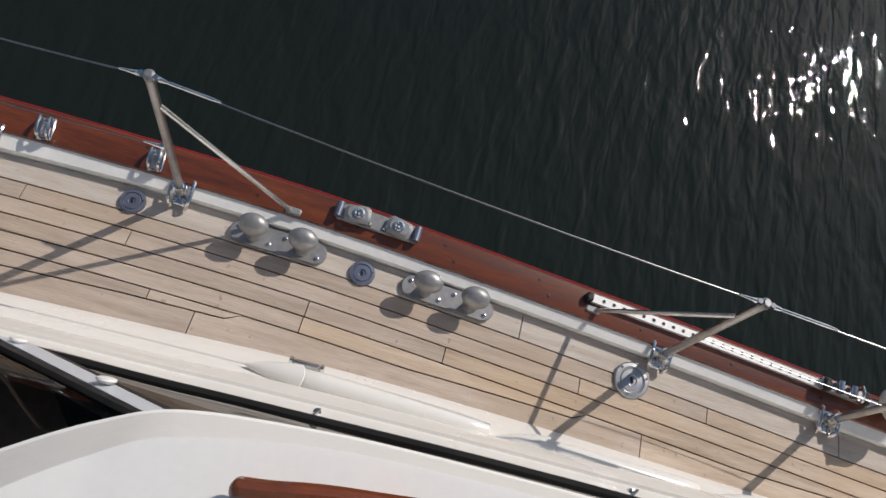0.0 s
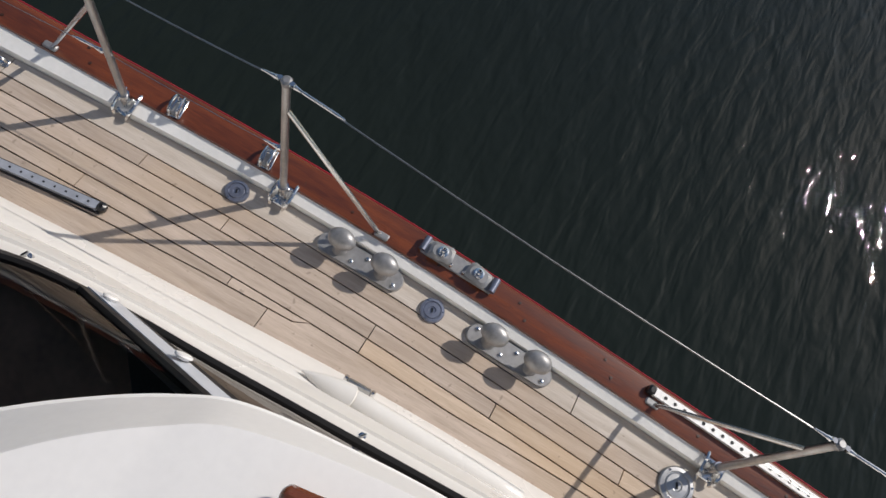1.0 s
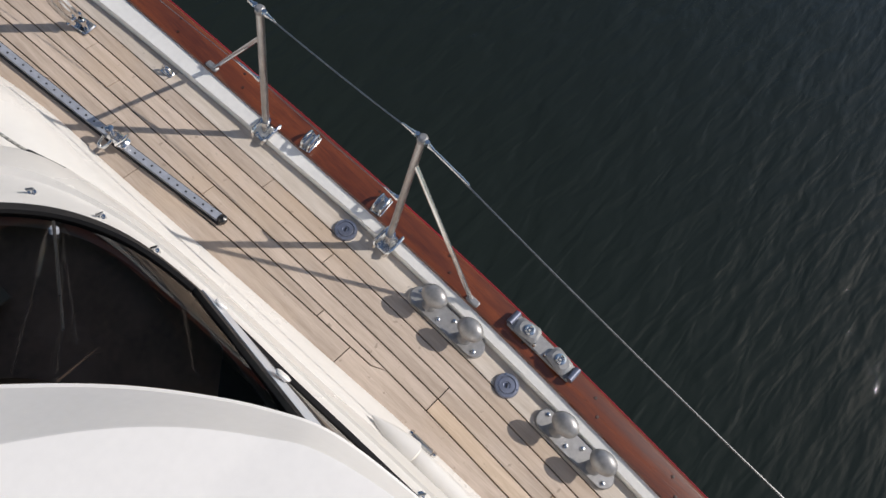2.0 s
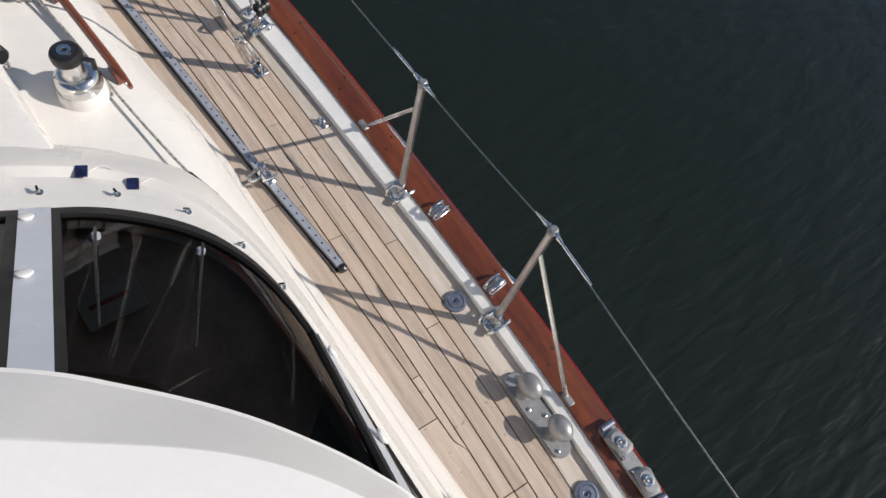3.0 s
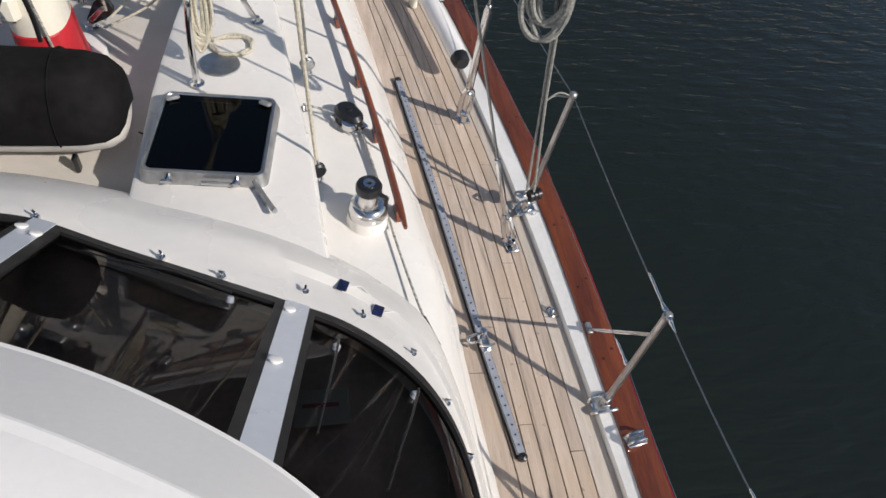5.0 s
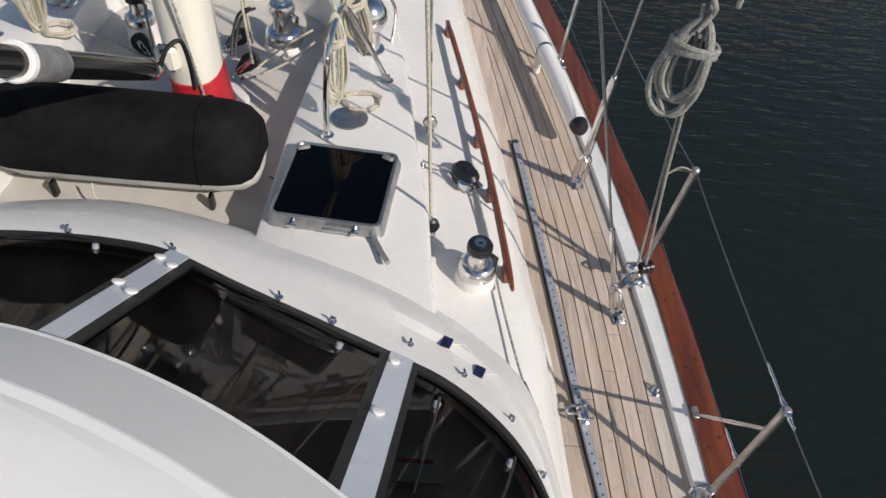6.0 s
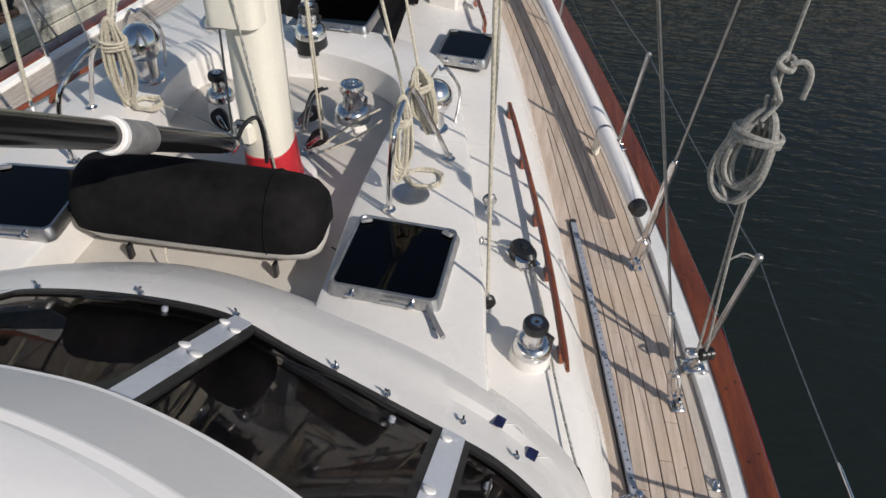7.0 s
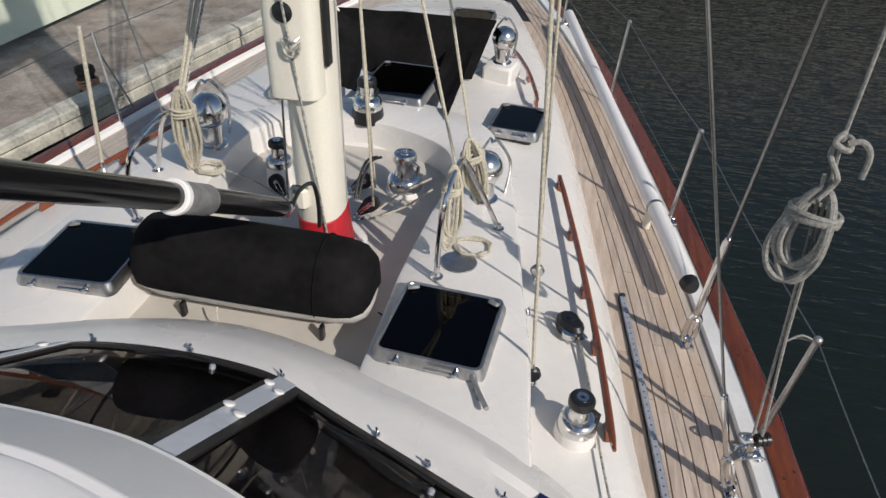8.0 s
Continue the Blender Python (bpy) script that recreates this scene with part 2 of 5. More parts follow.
def water_material():
    mat = bpy.data.materials.new("harbour_water")
    mat.use_nodes = True
    n, ln = mat.node_tree.nodes, mat.node_tree.links
    bs = n["Principled BSDF"]
    bs.inputs["Base Color"].default_value = (0.0110, 0.0148, 0.0118, 1)
    bs.inputs["Roughness"].default_value = 0.006
    bs.inputs["IOR"].default_value = 1.33
    tc = n.new("ShaderNodeTexCoord")
    prev = None
    for scale, strength, dist, stretch, turn in ((1.1, 0.25, 0.05, (0.6, 1.0, 1), 20), (8.5, 0.60, 0.036, (0.30, 1.0, 1), 12), (20.0, 0.45, 0.0045, (0.5, 1.0, 1), -8)):
        mp = n.new("ShaderNodeMapping")
        mp.inputs["Scale"].default_value = stretch
        mp.inputs["Rotation"].default_value = (0, 0, radians(turn))
        ln.new(tc.outputs["Object"], mp.inputs[0])
        no = n.new("ShaderNodeTexNoise")
        no.inputs["Scale"].default_value = scale
        no.inputs["Detail"].default_value = 2
        no.inputs["Distortion"].default_value = 0.3
        ln.new(mp.outputs[0], no.inputs["Vector"])
        b = n.new("ShaderNodeBump")
        b.inputs["Strength"].default_value = strength
        b.inputs["Distance"].default_value = dist
        ln.new(no.outputs[0], b.inputs["Height"])
        if prev:
            ln.new(prev.outputs[0], b.inputs["Normal"])
        prev = b
    ln.new(prev.outputs[0], bs.inputs["Normal"])
    return mat


WATER = water_material()


# ---- the yacht's lines: x to starboard, y to the bow, z up from the side deck's edge ----
rail_s = curve_of([(-9.0, 1.78), (-7.0, 2.08), (-5.0, 2.205), (-4.16, 2.262), (-3.0, 2.319), (-2.36, 2.323), (-1.7, 2.304), (-0.64, 2.250), (0.46, 2.115), (1.18, 1.995), (3.08, 1.615), (4.85, 1.15), (6.5, 0.59), (7.9, 0.02)])
rail_p = curve_of([(-9.0, -2.16), (-7.0, -2.46), (-5.0, -2.635), (-4.16, -2.68), (-3.0, -2.722), (-2.36, -2.72), (-1.7, -2.692), (-0.64, -2.63), (0.46, -2.495), (1.18, -2.375), (3.08, -1.995), (4.85, -1.53), (6.5, -0.97), (7.9, -0.4)])
cabin_s = curve_of([(-9.0, 1.62), (-6.0, 1.82), (-4.4, 1.85), (-3.66, 1.86), (-3.0, 1.853), (-2.57, 1.828), (-1.97, 1.79), (-1.5, 1.755), (-1.1, 1.735), (-0.74, 1.675), (-0.2, 1.615), (0.73, 1.49), (2.15, 1.275), (3.6, 0.98), (5.0, 0.62), (5.6, 0.42)])
cabin_p = curve_of([(-9.0, -2.08), (-6.0, -2.31), (-4.4, -2.285), (-3.66, -2.255), (-3.0, -2.24), (-2.57, -2.215), (-1.97, -2.17), (-1.5, -2.135), (-1.1, -2.115), (-0.74, -2.055), (-0.2, -1.995), (0.73, -1.87), (2.15, -1.655), (3.6, -1.36), (5.0, -1.0), (5.6, -0.8)])


def deck_z(x):
    return (2.15 - x) * 0.07 if x > 0 else (2.53 + x) * 0.07


def span(a, b, step):
    n = max(1, int(round((b - a) / step)))
    return [a + (b - a) * i / n for i in range(n + 1)]


# water: one sheet to the horizon
m = M()
for r0, r1 in ((0.0, 12.0), (12.0, 60.0), (60.0, 400.0), (400.0, 2500.0)):
    rings = [[(r * math.cos(a * math.pi / 24) + 2, r * math.sin(a * math.pi / 24), -1.3) for a in range(48)] for r in (max(r0, 0.01), r1)]
    m.grid(rings, closed=True)
solo("water", m, WATER, "dark green rippled harbour water", "water", kind="structure")

# hull sides, both boards, to the keel line below the water
m = M()
for fn, s in ((rail_s, 1), (rail_p, -1)):
    rows = []
    for k, (dz, out) in enumerate(((0.03, 0.117), (0.0, 0.114), (-0.5, 0.06), (-1.2, -0.05), (-1.7, -0.5))):
        rows.append([(fn(y) + s * out * (1 if y < 7 else 0.4), y, deck_z(fn(y)) + dz) for y in span(-9, 7.9, 0.3)])
    m.grid(rows)
solo("hull", m, HULLWHITE, "pale painted yacht hull afloat beside a quay", "hull", kind="structure")

# deck sheets: dark bedding under the planks
for nm, fr, fc in (("deck_starboard", rail_s, cabin_s), ("deck_port", rail_p, cabin_p)):
    m = M()
    rows = []
    for y in span(-9, 7.85, 0.25):
        a, b = fr(y), fc(y) * 0.86
        rows.append([(a, y, deck_z(a) - 0.014), ((a + b) / 2, y, deck_z((a + b) / 2) - 0.014), (b, y, deck_z(b) - 0.014)])
    m.grid(rows)
    if "star" in nm:
        deck_s = solo("deck", m, CAULK, "side deck of weathered teak planks with black seams", "deck", kind="structure")
    else:
        deck_p = solo("deck", m, CAULK, "grey teak side deck with black seams", "deck", kind="structure")

# bulwark faces, varnished caprails and the red line below them
for fn, s, who in ((rail_s, 1, "starboard"), (rail_p, -1, "port")):
    m = M()
    ys = span(-9, 7.85, 0.2)
    rows = [[(fn(y) + s * (o * (1 + 0.9 * min(1, max(0, (y + 2.2) / 1.6))) if o < -0.03 and s > 0 else o), y, deck_z(fn(y)) + dz) for y in ys] for o, dz in ((-0.046, -0.012), (-0.0455, 0.026), (-0.043, 0.0345), (-0.004, 0.046), (-0.001, 0.047), (0.05, 0.046), (0.05, -0.02))]
    m.grid(rows)
    solo("bulwark", m, BULWARK, "low white painted toe rail ledge", "bulwark", kind="structure")
    m = M()
    prof = ((-0.003, 0.042), (-0.005, 0.050), (0.0, 0.056), (0.055, 0.061), (0.109, 0.057), (0.119, 0.048), (0.117, 0.030))
    rows = [[(fn(y) + s * o, y, deck_z(fn(y)) + dz) for y in ys] for o, dz in prof]
    rows.append(rows[0])
    m.grid(rows)
    cap_rail = solo("caprail", m, VARNISH, "varnished mahogany caprail with screw plugs", "caprail", kind="structure")
    plugs = M()
    for k in range(26):
        y = -5.2 + 0.37 * k
        for o, dy in ((0.034, 0.0), (0.084, 0.045)):
            c = Vector((fn(y) + s * o, y + dy, deck_z(fn(y)) + 0.0578))
            plugs.lathe([(0.0062, 0.0), (0.0062, 0.0032), (0.003, 0.0035)], Matrix.Translation(c), 8)
    tagged(part("screw_plug", plugs, PLUG, cap_rail), kind="stuff")
    m = M()
    prof = ((0.118, 0.036), (0.128, 0.039), (0.133, 0.032), (0.133, 0.018), (0.118, 0.014))
    rows = [[(fn(y) + s * o, y, deck_z(fn(y)) + dz) for y in ys] for o, dz in prof]
    rows.append(rows[0])
    m.grid(rows)
    solo("rubbing_strake", m, RED, "thin red painted strake under the caprail", "strake", kind="structure")

# coachroof: one skin from deck edge to deck edge
m = M()
rows, side_s, side_p = [], [], []
for y in span(-9, -1.45, 0.15)[:-1] + span(-1.45, 5.6, 0.15):
    s, p = cabin_s(y), cabin_p(y)
    k = min(1.0, max(0.12, (5.65 - y) / 1.6))
    zs, zp = deck_z(s), deck_z(p)
    half = [(s, zs - 0.016), (s - 0.008, zs + 0.012), (s - 0.035, zs + 0.05), (s - 0.075, zs + 0.125), (s - 0.12, zs + 0.19), (s - 0.18, zs + 0.235), (s - 0.27, zs + 0.262)]
    mid = (s + p) / 2
    well = 0.14 if y < 1.3 else 0.0
    inner = [(mid + (s - 0.27 - mid) * f, zs + 0.262 + 0.075 * (1 - f * f) - (well if f < 0.55 else 0)) for f in (0.75, 0.5, 0.25, 0.0)]
    ph = [(p, zp - 0.016), (p + 0.008, zp + 0.012), (p + 0.035, zp + 0.05), (p + 0.075, zp + 0.125), (p + 0.12, zp + 0.19), (p + 0.18, zp + 0.235), (p + 0.27, zp + 0.262)]
    pin = [(mid + (p + 0.27 - mid) * f, zp + 0.262 + 0.075 * (1 - f * f) - (well if f < 0.55 else 0)) for f in (0.75, 0.5, 0.25)]
    sec = half + inner + pin[::-1] + ph[::-1]
    if y < -1.449:
        side_s.append([(x, y, z) for x, z in half])
        side_p.append([(x, y, z) for x, z in ph])
    if y > -1.451:
        rows.append([(x, y, zs + (z - zs) * k if x > 0 else zp + (z - zp) * k) for x, z in sec])
m.grid(side_s)
m.grid(side_p)
m.grid(rows)
m.cap(rows[-1])
solo("coachroof", m, GELCOAT, "glossy white moulded coachroof with rounded sides", "coachroof", kind="structure")


def roof_z(x, y):
    """Height of the coachroof's skin."""
    s, p = cabin_s(y), cabin_p(y)
    mid = (s + p) / 2
    f = min(1, abs(x - mid) / (s - 0.27 - mid))
    zs = deck_z(s)
    k = min(1.0, max(0.12, (5.65 - y) / 1.6))
    return zs + (0.262 + 0.075 * (1 - f * f)) * k


# raised trunk: a horseshoe round the mast well
outer = spline([(1.21, -1.36, 0), (1.17, -1.06, 0), (1.13, -0.63, 0), (1.06, -0.22, 0), (0.96, 0.46, 0), (0.83, 1.05, 0), (0.60, 1.50, 0), (0.0, 1.72, 0), (-0.68, 1.55, 0), (-1.10, 1.05, 0), (-1.28, 0.46, 0), (-1.34, -0.22, 0), (-1.38, -0.63, 0), (-1.40, -0.98, 0), (-1.42, -1.3, 0)], 6)
inner = spline([(0.47, -1.22, 0), (0.47, -0.95, 0), (0.475, -0.62, 0), (0.48, -0.25, 0), (0.515, 0.25, 0), (0.55, 0.72, 0), (0.42, 1.10, 0), (-0.12, 1.32, 0), (-0.72, 1.15, 0), (-0.84, 0.80, 0), (-0.80, 0.35, 0), (-0.76, -0.2, 0), (-0.75, -0.55, 0), (-0.78, -0.85, 0), (-0.80, -1.15, 0)], 6)
TRUNK = 0.475
m = M()
rows = []
for a, b in zip(outer, inner):
    d = (b - a).normalized()
    lo = 0.20
    rows.append([(*(a - d * 0.045)[:2], lo), (*(a - d * 0.02)[:2], TRUNK - 0.03), (*(a - d * 0.006)[:2], TRUNK - 0.006), (*(a + d * 0.02)[:2], TRUNK), (*((a + b) / 2)[:2], TRUNK + 0.012),
                 (*(b - d * 0.02)[:2], TRUNK), (*(b - d * 0.004)[:2], TRUNK - 0.008), (*b[:2], TRUNK - 0.025), (*(b + d * 0.012)[:2], lo)])
m.grid(rows)
m.cap(rows[0])
m.cap(rows[-1])
solo("raised_trunk", m, GELCOAT, "white moulded raised trunk curving round the mast well", "trunk", kind="structure")

# floor of the mast well, beige non-slip
m = M()
rows = []
for i in range(0, len(inner) // 2 + 1, 2):
    a, b = inner[i], inner[len(inner) - 1 - i]
    rows.append([(a.x + (b.x - a.x) * t, a.y + (b.y - a.y) * t, 0.285) for t in (-0.01, 0.25, 0.5, 0.75, 1.01)])
rows.insert(0, [(x, -1.15, 0.285) for x in (0.5, 0.2, -0.15, -0.5, -0.85)])
m.grid(rows)
solo("mast_well_floor", m, TAN, "beige non-slip painted floor of the mast well", "floor", kind="structure")

# ---- pilothouse ----
XM = -0.19
base_half = [(0.0, -1.115, 0.60), (0.22, -1.125, 0.60), (0.43, -1.165, 0.60), (0.70, -1.29, 0.60), (1.00, -1.42, 0.595), (1.26, -1.53, 0.585), (1.44, -1.612, 0.575), (1.60, -1.742, 0.57), (1.702, -1.888, 0.57), (1.760, -2.075, 0.575), (1.785, -2.36, 0.58), (1.793, -2.62, 0.57), (1.807, -2.95, 0.56), (1.835, -3.75, 0.54), (1.85, -5.2, 0.52), (1.84, -7.5, 0.50)]
top_half = [(0.0, -1.86, 1.095), (0.24, -1.87, 1.095), (0.45, -1.90, 1.095), (0.72, -1.985, 1.095), (0.98, -2.105, 1.095), (1.22, -2.255, 1.095), (1.36, -2.375, 1.095), (1.49, -2.505, 1.095), (1.585, -2.625, 1.095), (1.655, -2.735, 1.095), (1.70, -2.84, 1.095), (1.725, -3.03, 1.095), (1.74, -3.3, 1.095), (1.75, -4.0, 1.095), (1.75, -5.3, 1.095), (1.73, -7.5, 1.095)]
foot_half = [(0.0, -0.715, 0.41), (0.22, -0.735, 0.41), (0.46, -0.80, 0.42), (0.74, -0.89, 0.425), (1.04, -1.00, 0.42), (1.34, -1.125, 0.38), (1.58, -1.24, 0.31), (1.76, -1.42, 0.275), (1.84, -1.70, 0.25), (1.875, -2.0, 0.24), (1.89, -2.3, 0.23), (1.905, -2.6, 0.225), (1.925, -2.95, 0.22), (1.95, -3.75, 0.21), (1.98, -5.2, 0.2), (1.97, -7.5, 0.2)]


def both(half, n=6):
    s = [Vector((XM + x, y, z)) for x, y, z in half]
    p = [Vector((XM - x, y, z)) for x, y, z in half[1:]]
    return spline(p[::-1] + s, n)


sill, head, skirt = both(base_half), both(top_half), both(foot_half)
NS = len(sill)
MIDS = (NS - 1) // 2


def sheet(u, v, off=0.0):
    """A point of the window wall: u along it (0 amidships, in stretches of its plan), v from sill to head, off outward."""
    u -= math.copysign(0.10 * v * min(1.0, abs(u) / 2.0), u)
    i = min(max(MIDS + u * 6, 0), NS - 1.001)
    k, f = int(i), i - int(i)
    a, b = sill[k].lerp(sill[k + 1], f), head[k].lerp(head[k + 1], f)
    p = a.lerp(b, v)
    if off:
        t = (sill[k + 1] - sill[k]).normalized()
        nrm = t.cross(b - a).normalized()
        if nrm.dot(Vector((p.x - XM, p.y + 4.0, 0.6))) < 0:
            nrm = -nrm
        p = p + nrm * off
    return p


# coaming below the windows
m = M()
rows = []
for k in range(NS):
    a, b = skirt[k], sill[k]
    out = Vector((a.x - b.x, a.y - b.y, 0))
    w = min(1.0, max(0.0, (-0.90 - a.y) / 0.22))
    rows.append([a - Vector((0, 0, 0.16)), a - Vector((0, 0, 0.012)), a.lerp(b, 0.04) + Vector((0, 0, 0.014 * w))]
                + [a.lerp(b, f) + Vector((0, 0, lo + (hi - lo) * w)) for f, lo, hi in ((0.12, 0.012, 0.038), (0.36, 0.030, 0.07), (0.52, 0.034, 0.06), (0.60, 0.032, 0.03), (0.8, 0.018, 0.012))]
                + [b, b - out.normalized() * 0.06])
m.grid(rows)
pilothouse = thing("pilothouse", "white pilothouse with curved dark raked windows", "pilothouse", (XM, -3, 0.3), kind="structure")
part("coaming", m, GELCOAT, pilothouse)

# panes between the posts: (from, to) along the wall
PANES = [(-1.98, 1.98), (2.28, 4.95), (5.32, 9.66), (9.96, 14.9), (-4.95, -2.28), (-9.66, -5.32), (-14.9, -9.96)]
for a, b in PANES:
    us = span(a, b, 0.16)
    # border gasket
    m = M()
    low = 0.055
    wid = 0.12

    def band(u0, u1, v0, v1):
        uu = span(u0, u1, 0.16)
        mm = [[sheet(u, v0, -0.01) for u in uu], [sheet(u, v0, 0.012) for u in uu], [sheet(u, v1, 0.012) for u in uu], [sheet(u, v1, -0.01) for u in uu]]
        m.grid(mm + [mm[0]])
        for s in (0, -1):
            m.cap([r[s] for r in mm])
    band(a, b, 0.0, low)
    band(a, a + wid, low, 1.01)
    band(b - wid, b, low, 1.01)
    frame_ob = part("window_frame", m, RUBBER, pilothouse, "black rubber window gasket")
    m = M()
    uu = span(a + wid, b - wid, 0.16)
    m.grid([[sheet(u, v, 0.0) for u in uu] for v in (low, 0.35, 0.65, 1.01)])
    part("pane", m, GLASS, frame_ob, "dark smoked glass pane", skyward=True)
# posts between them
edges = [-16.0, -14.9, -9.96, -9.66, -5.32, -4.95, -2.28, -1.98, 1.98, 2.28, 4.95, 5.32, 9.66, 9.96, 14.9, 16.0]
for a, b in zip(edges[0::2], edges[1::2]):
    uu = span(a, b, 0.1)
    mm = [[sheet(u, v, o) for u in uu] for v, o in ((0, -0.03), (0, 0.016), (1.02, 0.012), (1.02, -0.03))]
    m = M()
    m.grid(mm + [mm[0]])
    for s in (0, -1):
        m.cap([r[s] for r in mm])
    part("post", m, POSTPAINT, pilothouse)
# roof shell
m = M()
rings = []
inset = curve_of([(-7.5, 0.03), (-5.0, 0.03), (-3.3, 0.03), (-3.06, 0.035), (-2.87, 0.05), (-2.745, 0.065), (-2.59, 0.085), (-2.34, 0.145), (-2.17, 0.175), (-1.86, 0.205)])
for grow, z, front in ((-0.09, 1.115, 0.0), (0.004, 1.112, 0.0), (0.014, 1.116, 0.0), (0.015, 1.126, 0.02), (0.012, 1.131, 0.06), (0.012, 1.265, 0.99), (0.012, 1.268, 1.02), (0.0, 1.270, 1.07)):
    ring = []
    for k in range(NS):
        h = head[k]
        t = (head[min(k + 1, NS - 1)] - head[max(k - 1, 0)]).normalized()
        nrm = Vector((t.y, -t.x, 0))
        if nrm.dot(Vector((h.x - XM, h.y + 5.5, 0))) < 0:
            nrm = -nrm
        q = h + nrm * (grow - front * inset(h.y))
        lift = 0.03 * min(1.0, max(0.0, (h.y + 2.75) / 0.5)) if z > 1.2 else 0.0
        ring.append((q.x, q.y, z + lift))
    rings.append(ring)
m.grid(rings)
rim = rings[-1]
rows = []
for k in range(MIDS + 1):
    a, b = Vector(rim[k]), Vector(rim[NS - 1 - k])
    rise = min(1.0, (a - b).length / 1.6)
    rows.append([a.lerp(b, f) + Vector((0, 0, 0.045 * rise * (1 - (2 * f - 1) ** 2) ** 0.8)) for f in (0, 0.04, 0.1, 0.2, 0.35, 0.5, 0.65, 0.8, 0.9, 0.96, 1)])
m.grid(rows)
part("roof", m, ROOFTOP, pilothouse, crease=7)
# inside: sole, console and back wall
m = M()
m.box((XM, -4.2, 0.02), (3.2, 5.2, 0.05))
m.box((XM, -6.9, 0.6), (3.3, 0.05, 1.1))
part("cabin_sole", m, INTERIOR, pilothouse)
m = M()
rows = []
for k in range(MIDS - 60, MIDS + 61):
    a = sill[k]
    d = Vector((XM - a.x, -4.0 - a.y, 0)).normalized()
    rows.append([a + d * 0.03 - Vector((0, 0, 0.03)), a + d * 0.10 - Vector((0, 0, 0.04)), a + d * 0.45 - Vector((0, 0, 0.10)), a + d * 0.47 - Vector((0, 0, 0.55))])
m.grid(rows)
part("console", m, DASH, pilothouse, "dark dashboard under the windows")

# ---- quay on the port side, its edge a little askew to the yacht ----
QUAY = Vector((-3.51, 1.78, 0))
QTURN = pose(0, 0, 0, 0, 0, -11.3)
INLAND = Vector((-0.981, 0.196, 0))
m = M()
m.box(QUAY + INLAND * 21.95 + Vector((0, 0, -2.0)), (43.5, 86, 3.2), QTURN)
solo("quay", m, CONCRETE, "worn grey concrete quay", "quay", kind="structure")
m = M()
m.box(QUAY + INLAND * 0.12 + Vector((0, 0, -0.375)), (0.24, 86, 0.11), QTURN, bevel=0.02)
solo("quay_kerb", m, KERB, "pale concrete kerb along the quay's edge", "kerb", kind="structure")

# far side of the basin: its pale front shows in the water
far = thing("harbour_building", "long harbour building with dark ground floor and pale upper front", "building", (20, 48, -1), kind="structure")
part("ground_floor", M().box((24, 52, 4.2), (64, 10, 10.6)), DARKWALL, far)
part("upper_front", M().box((24, 52.3, 12.3), (63, 10, 5.6)), KERB, far)
part("roof", M().box((24, 52.3, 15.4), (64, 11, 0.6)), DARKWALL, far)
for k in range(14):
    part("window", M().box((-5 + 4.4 * k, 47.28, 12.4), (1.5, 0.06, 2.2)), INTERIOR, far)
m = M()
m.box((24, 46.2, -0.6), (90, 1.0, 2.2))
solo("far_quay", m, DARKWALL, "dark quay wall across the basin", "quay", kind="structure")

m = M()
m.box(QUAY + INLAND * 0.14 + Vector((0, 0, -0.497)), (0.26, 86, 0.13), QTURN, bevel=0.015)
solo("quay_beam", m, KERB, "stained pale concrete beam under the quay's kerb", "beam", kind="structure")
m = M()
m.box(QUAY + INLAND * 0.22 + Vector((0, 0, -1.33)), (0.20, 86, 1.54), QTURN)
solo("quay_wall", m, DARKWALL, "dark quay wall set back under the concrete beam", "wall", kind="structure")


# ---- deck fittings, starboard ----
def D(x, y, dz=0.0):
    return Vector((x, y, deck_z(x) + dz))


def along(y, off=0.0, dz=0.0):
    """A point by the starboard rail's inner edge, off metres outboard."""
    x = rail_s(y) + off
    return Vector((x, y, deck_z(rail_s(y)) + dz))


def turn_at(p, yaw=0.0, tilt=0.0):
    return Matrix.Translation(p) @ pose(0, 0, 0, 0, tilt, yaw)


def heading(y):
    """The rail's direction at y, in degrees about z."""
    return math.degrees(math.atan2(-(rail_s(y + 0.1) - rail_s(y - 0.1)), 0.2))


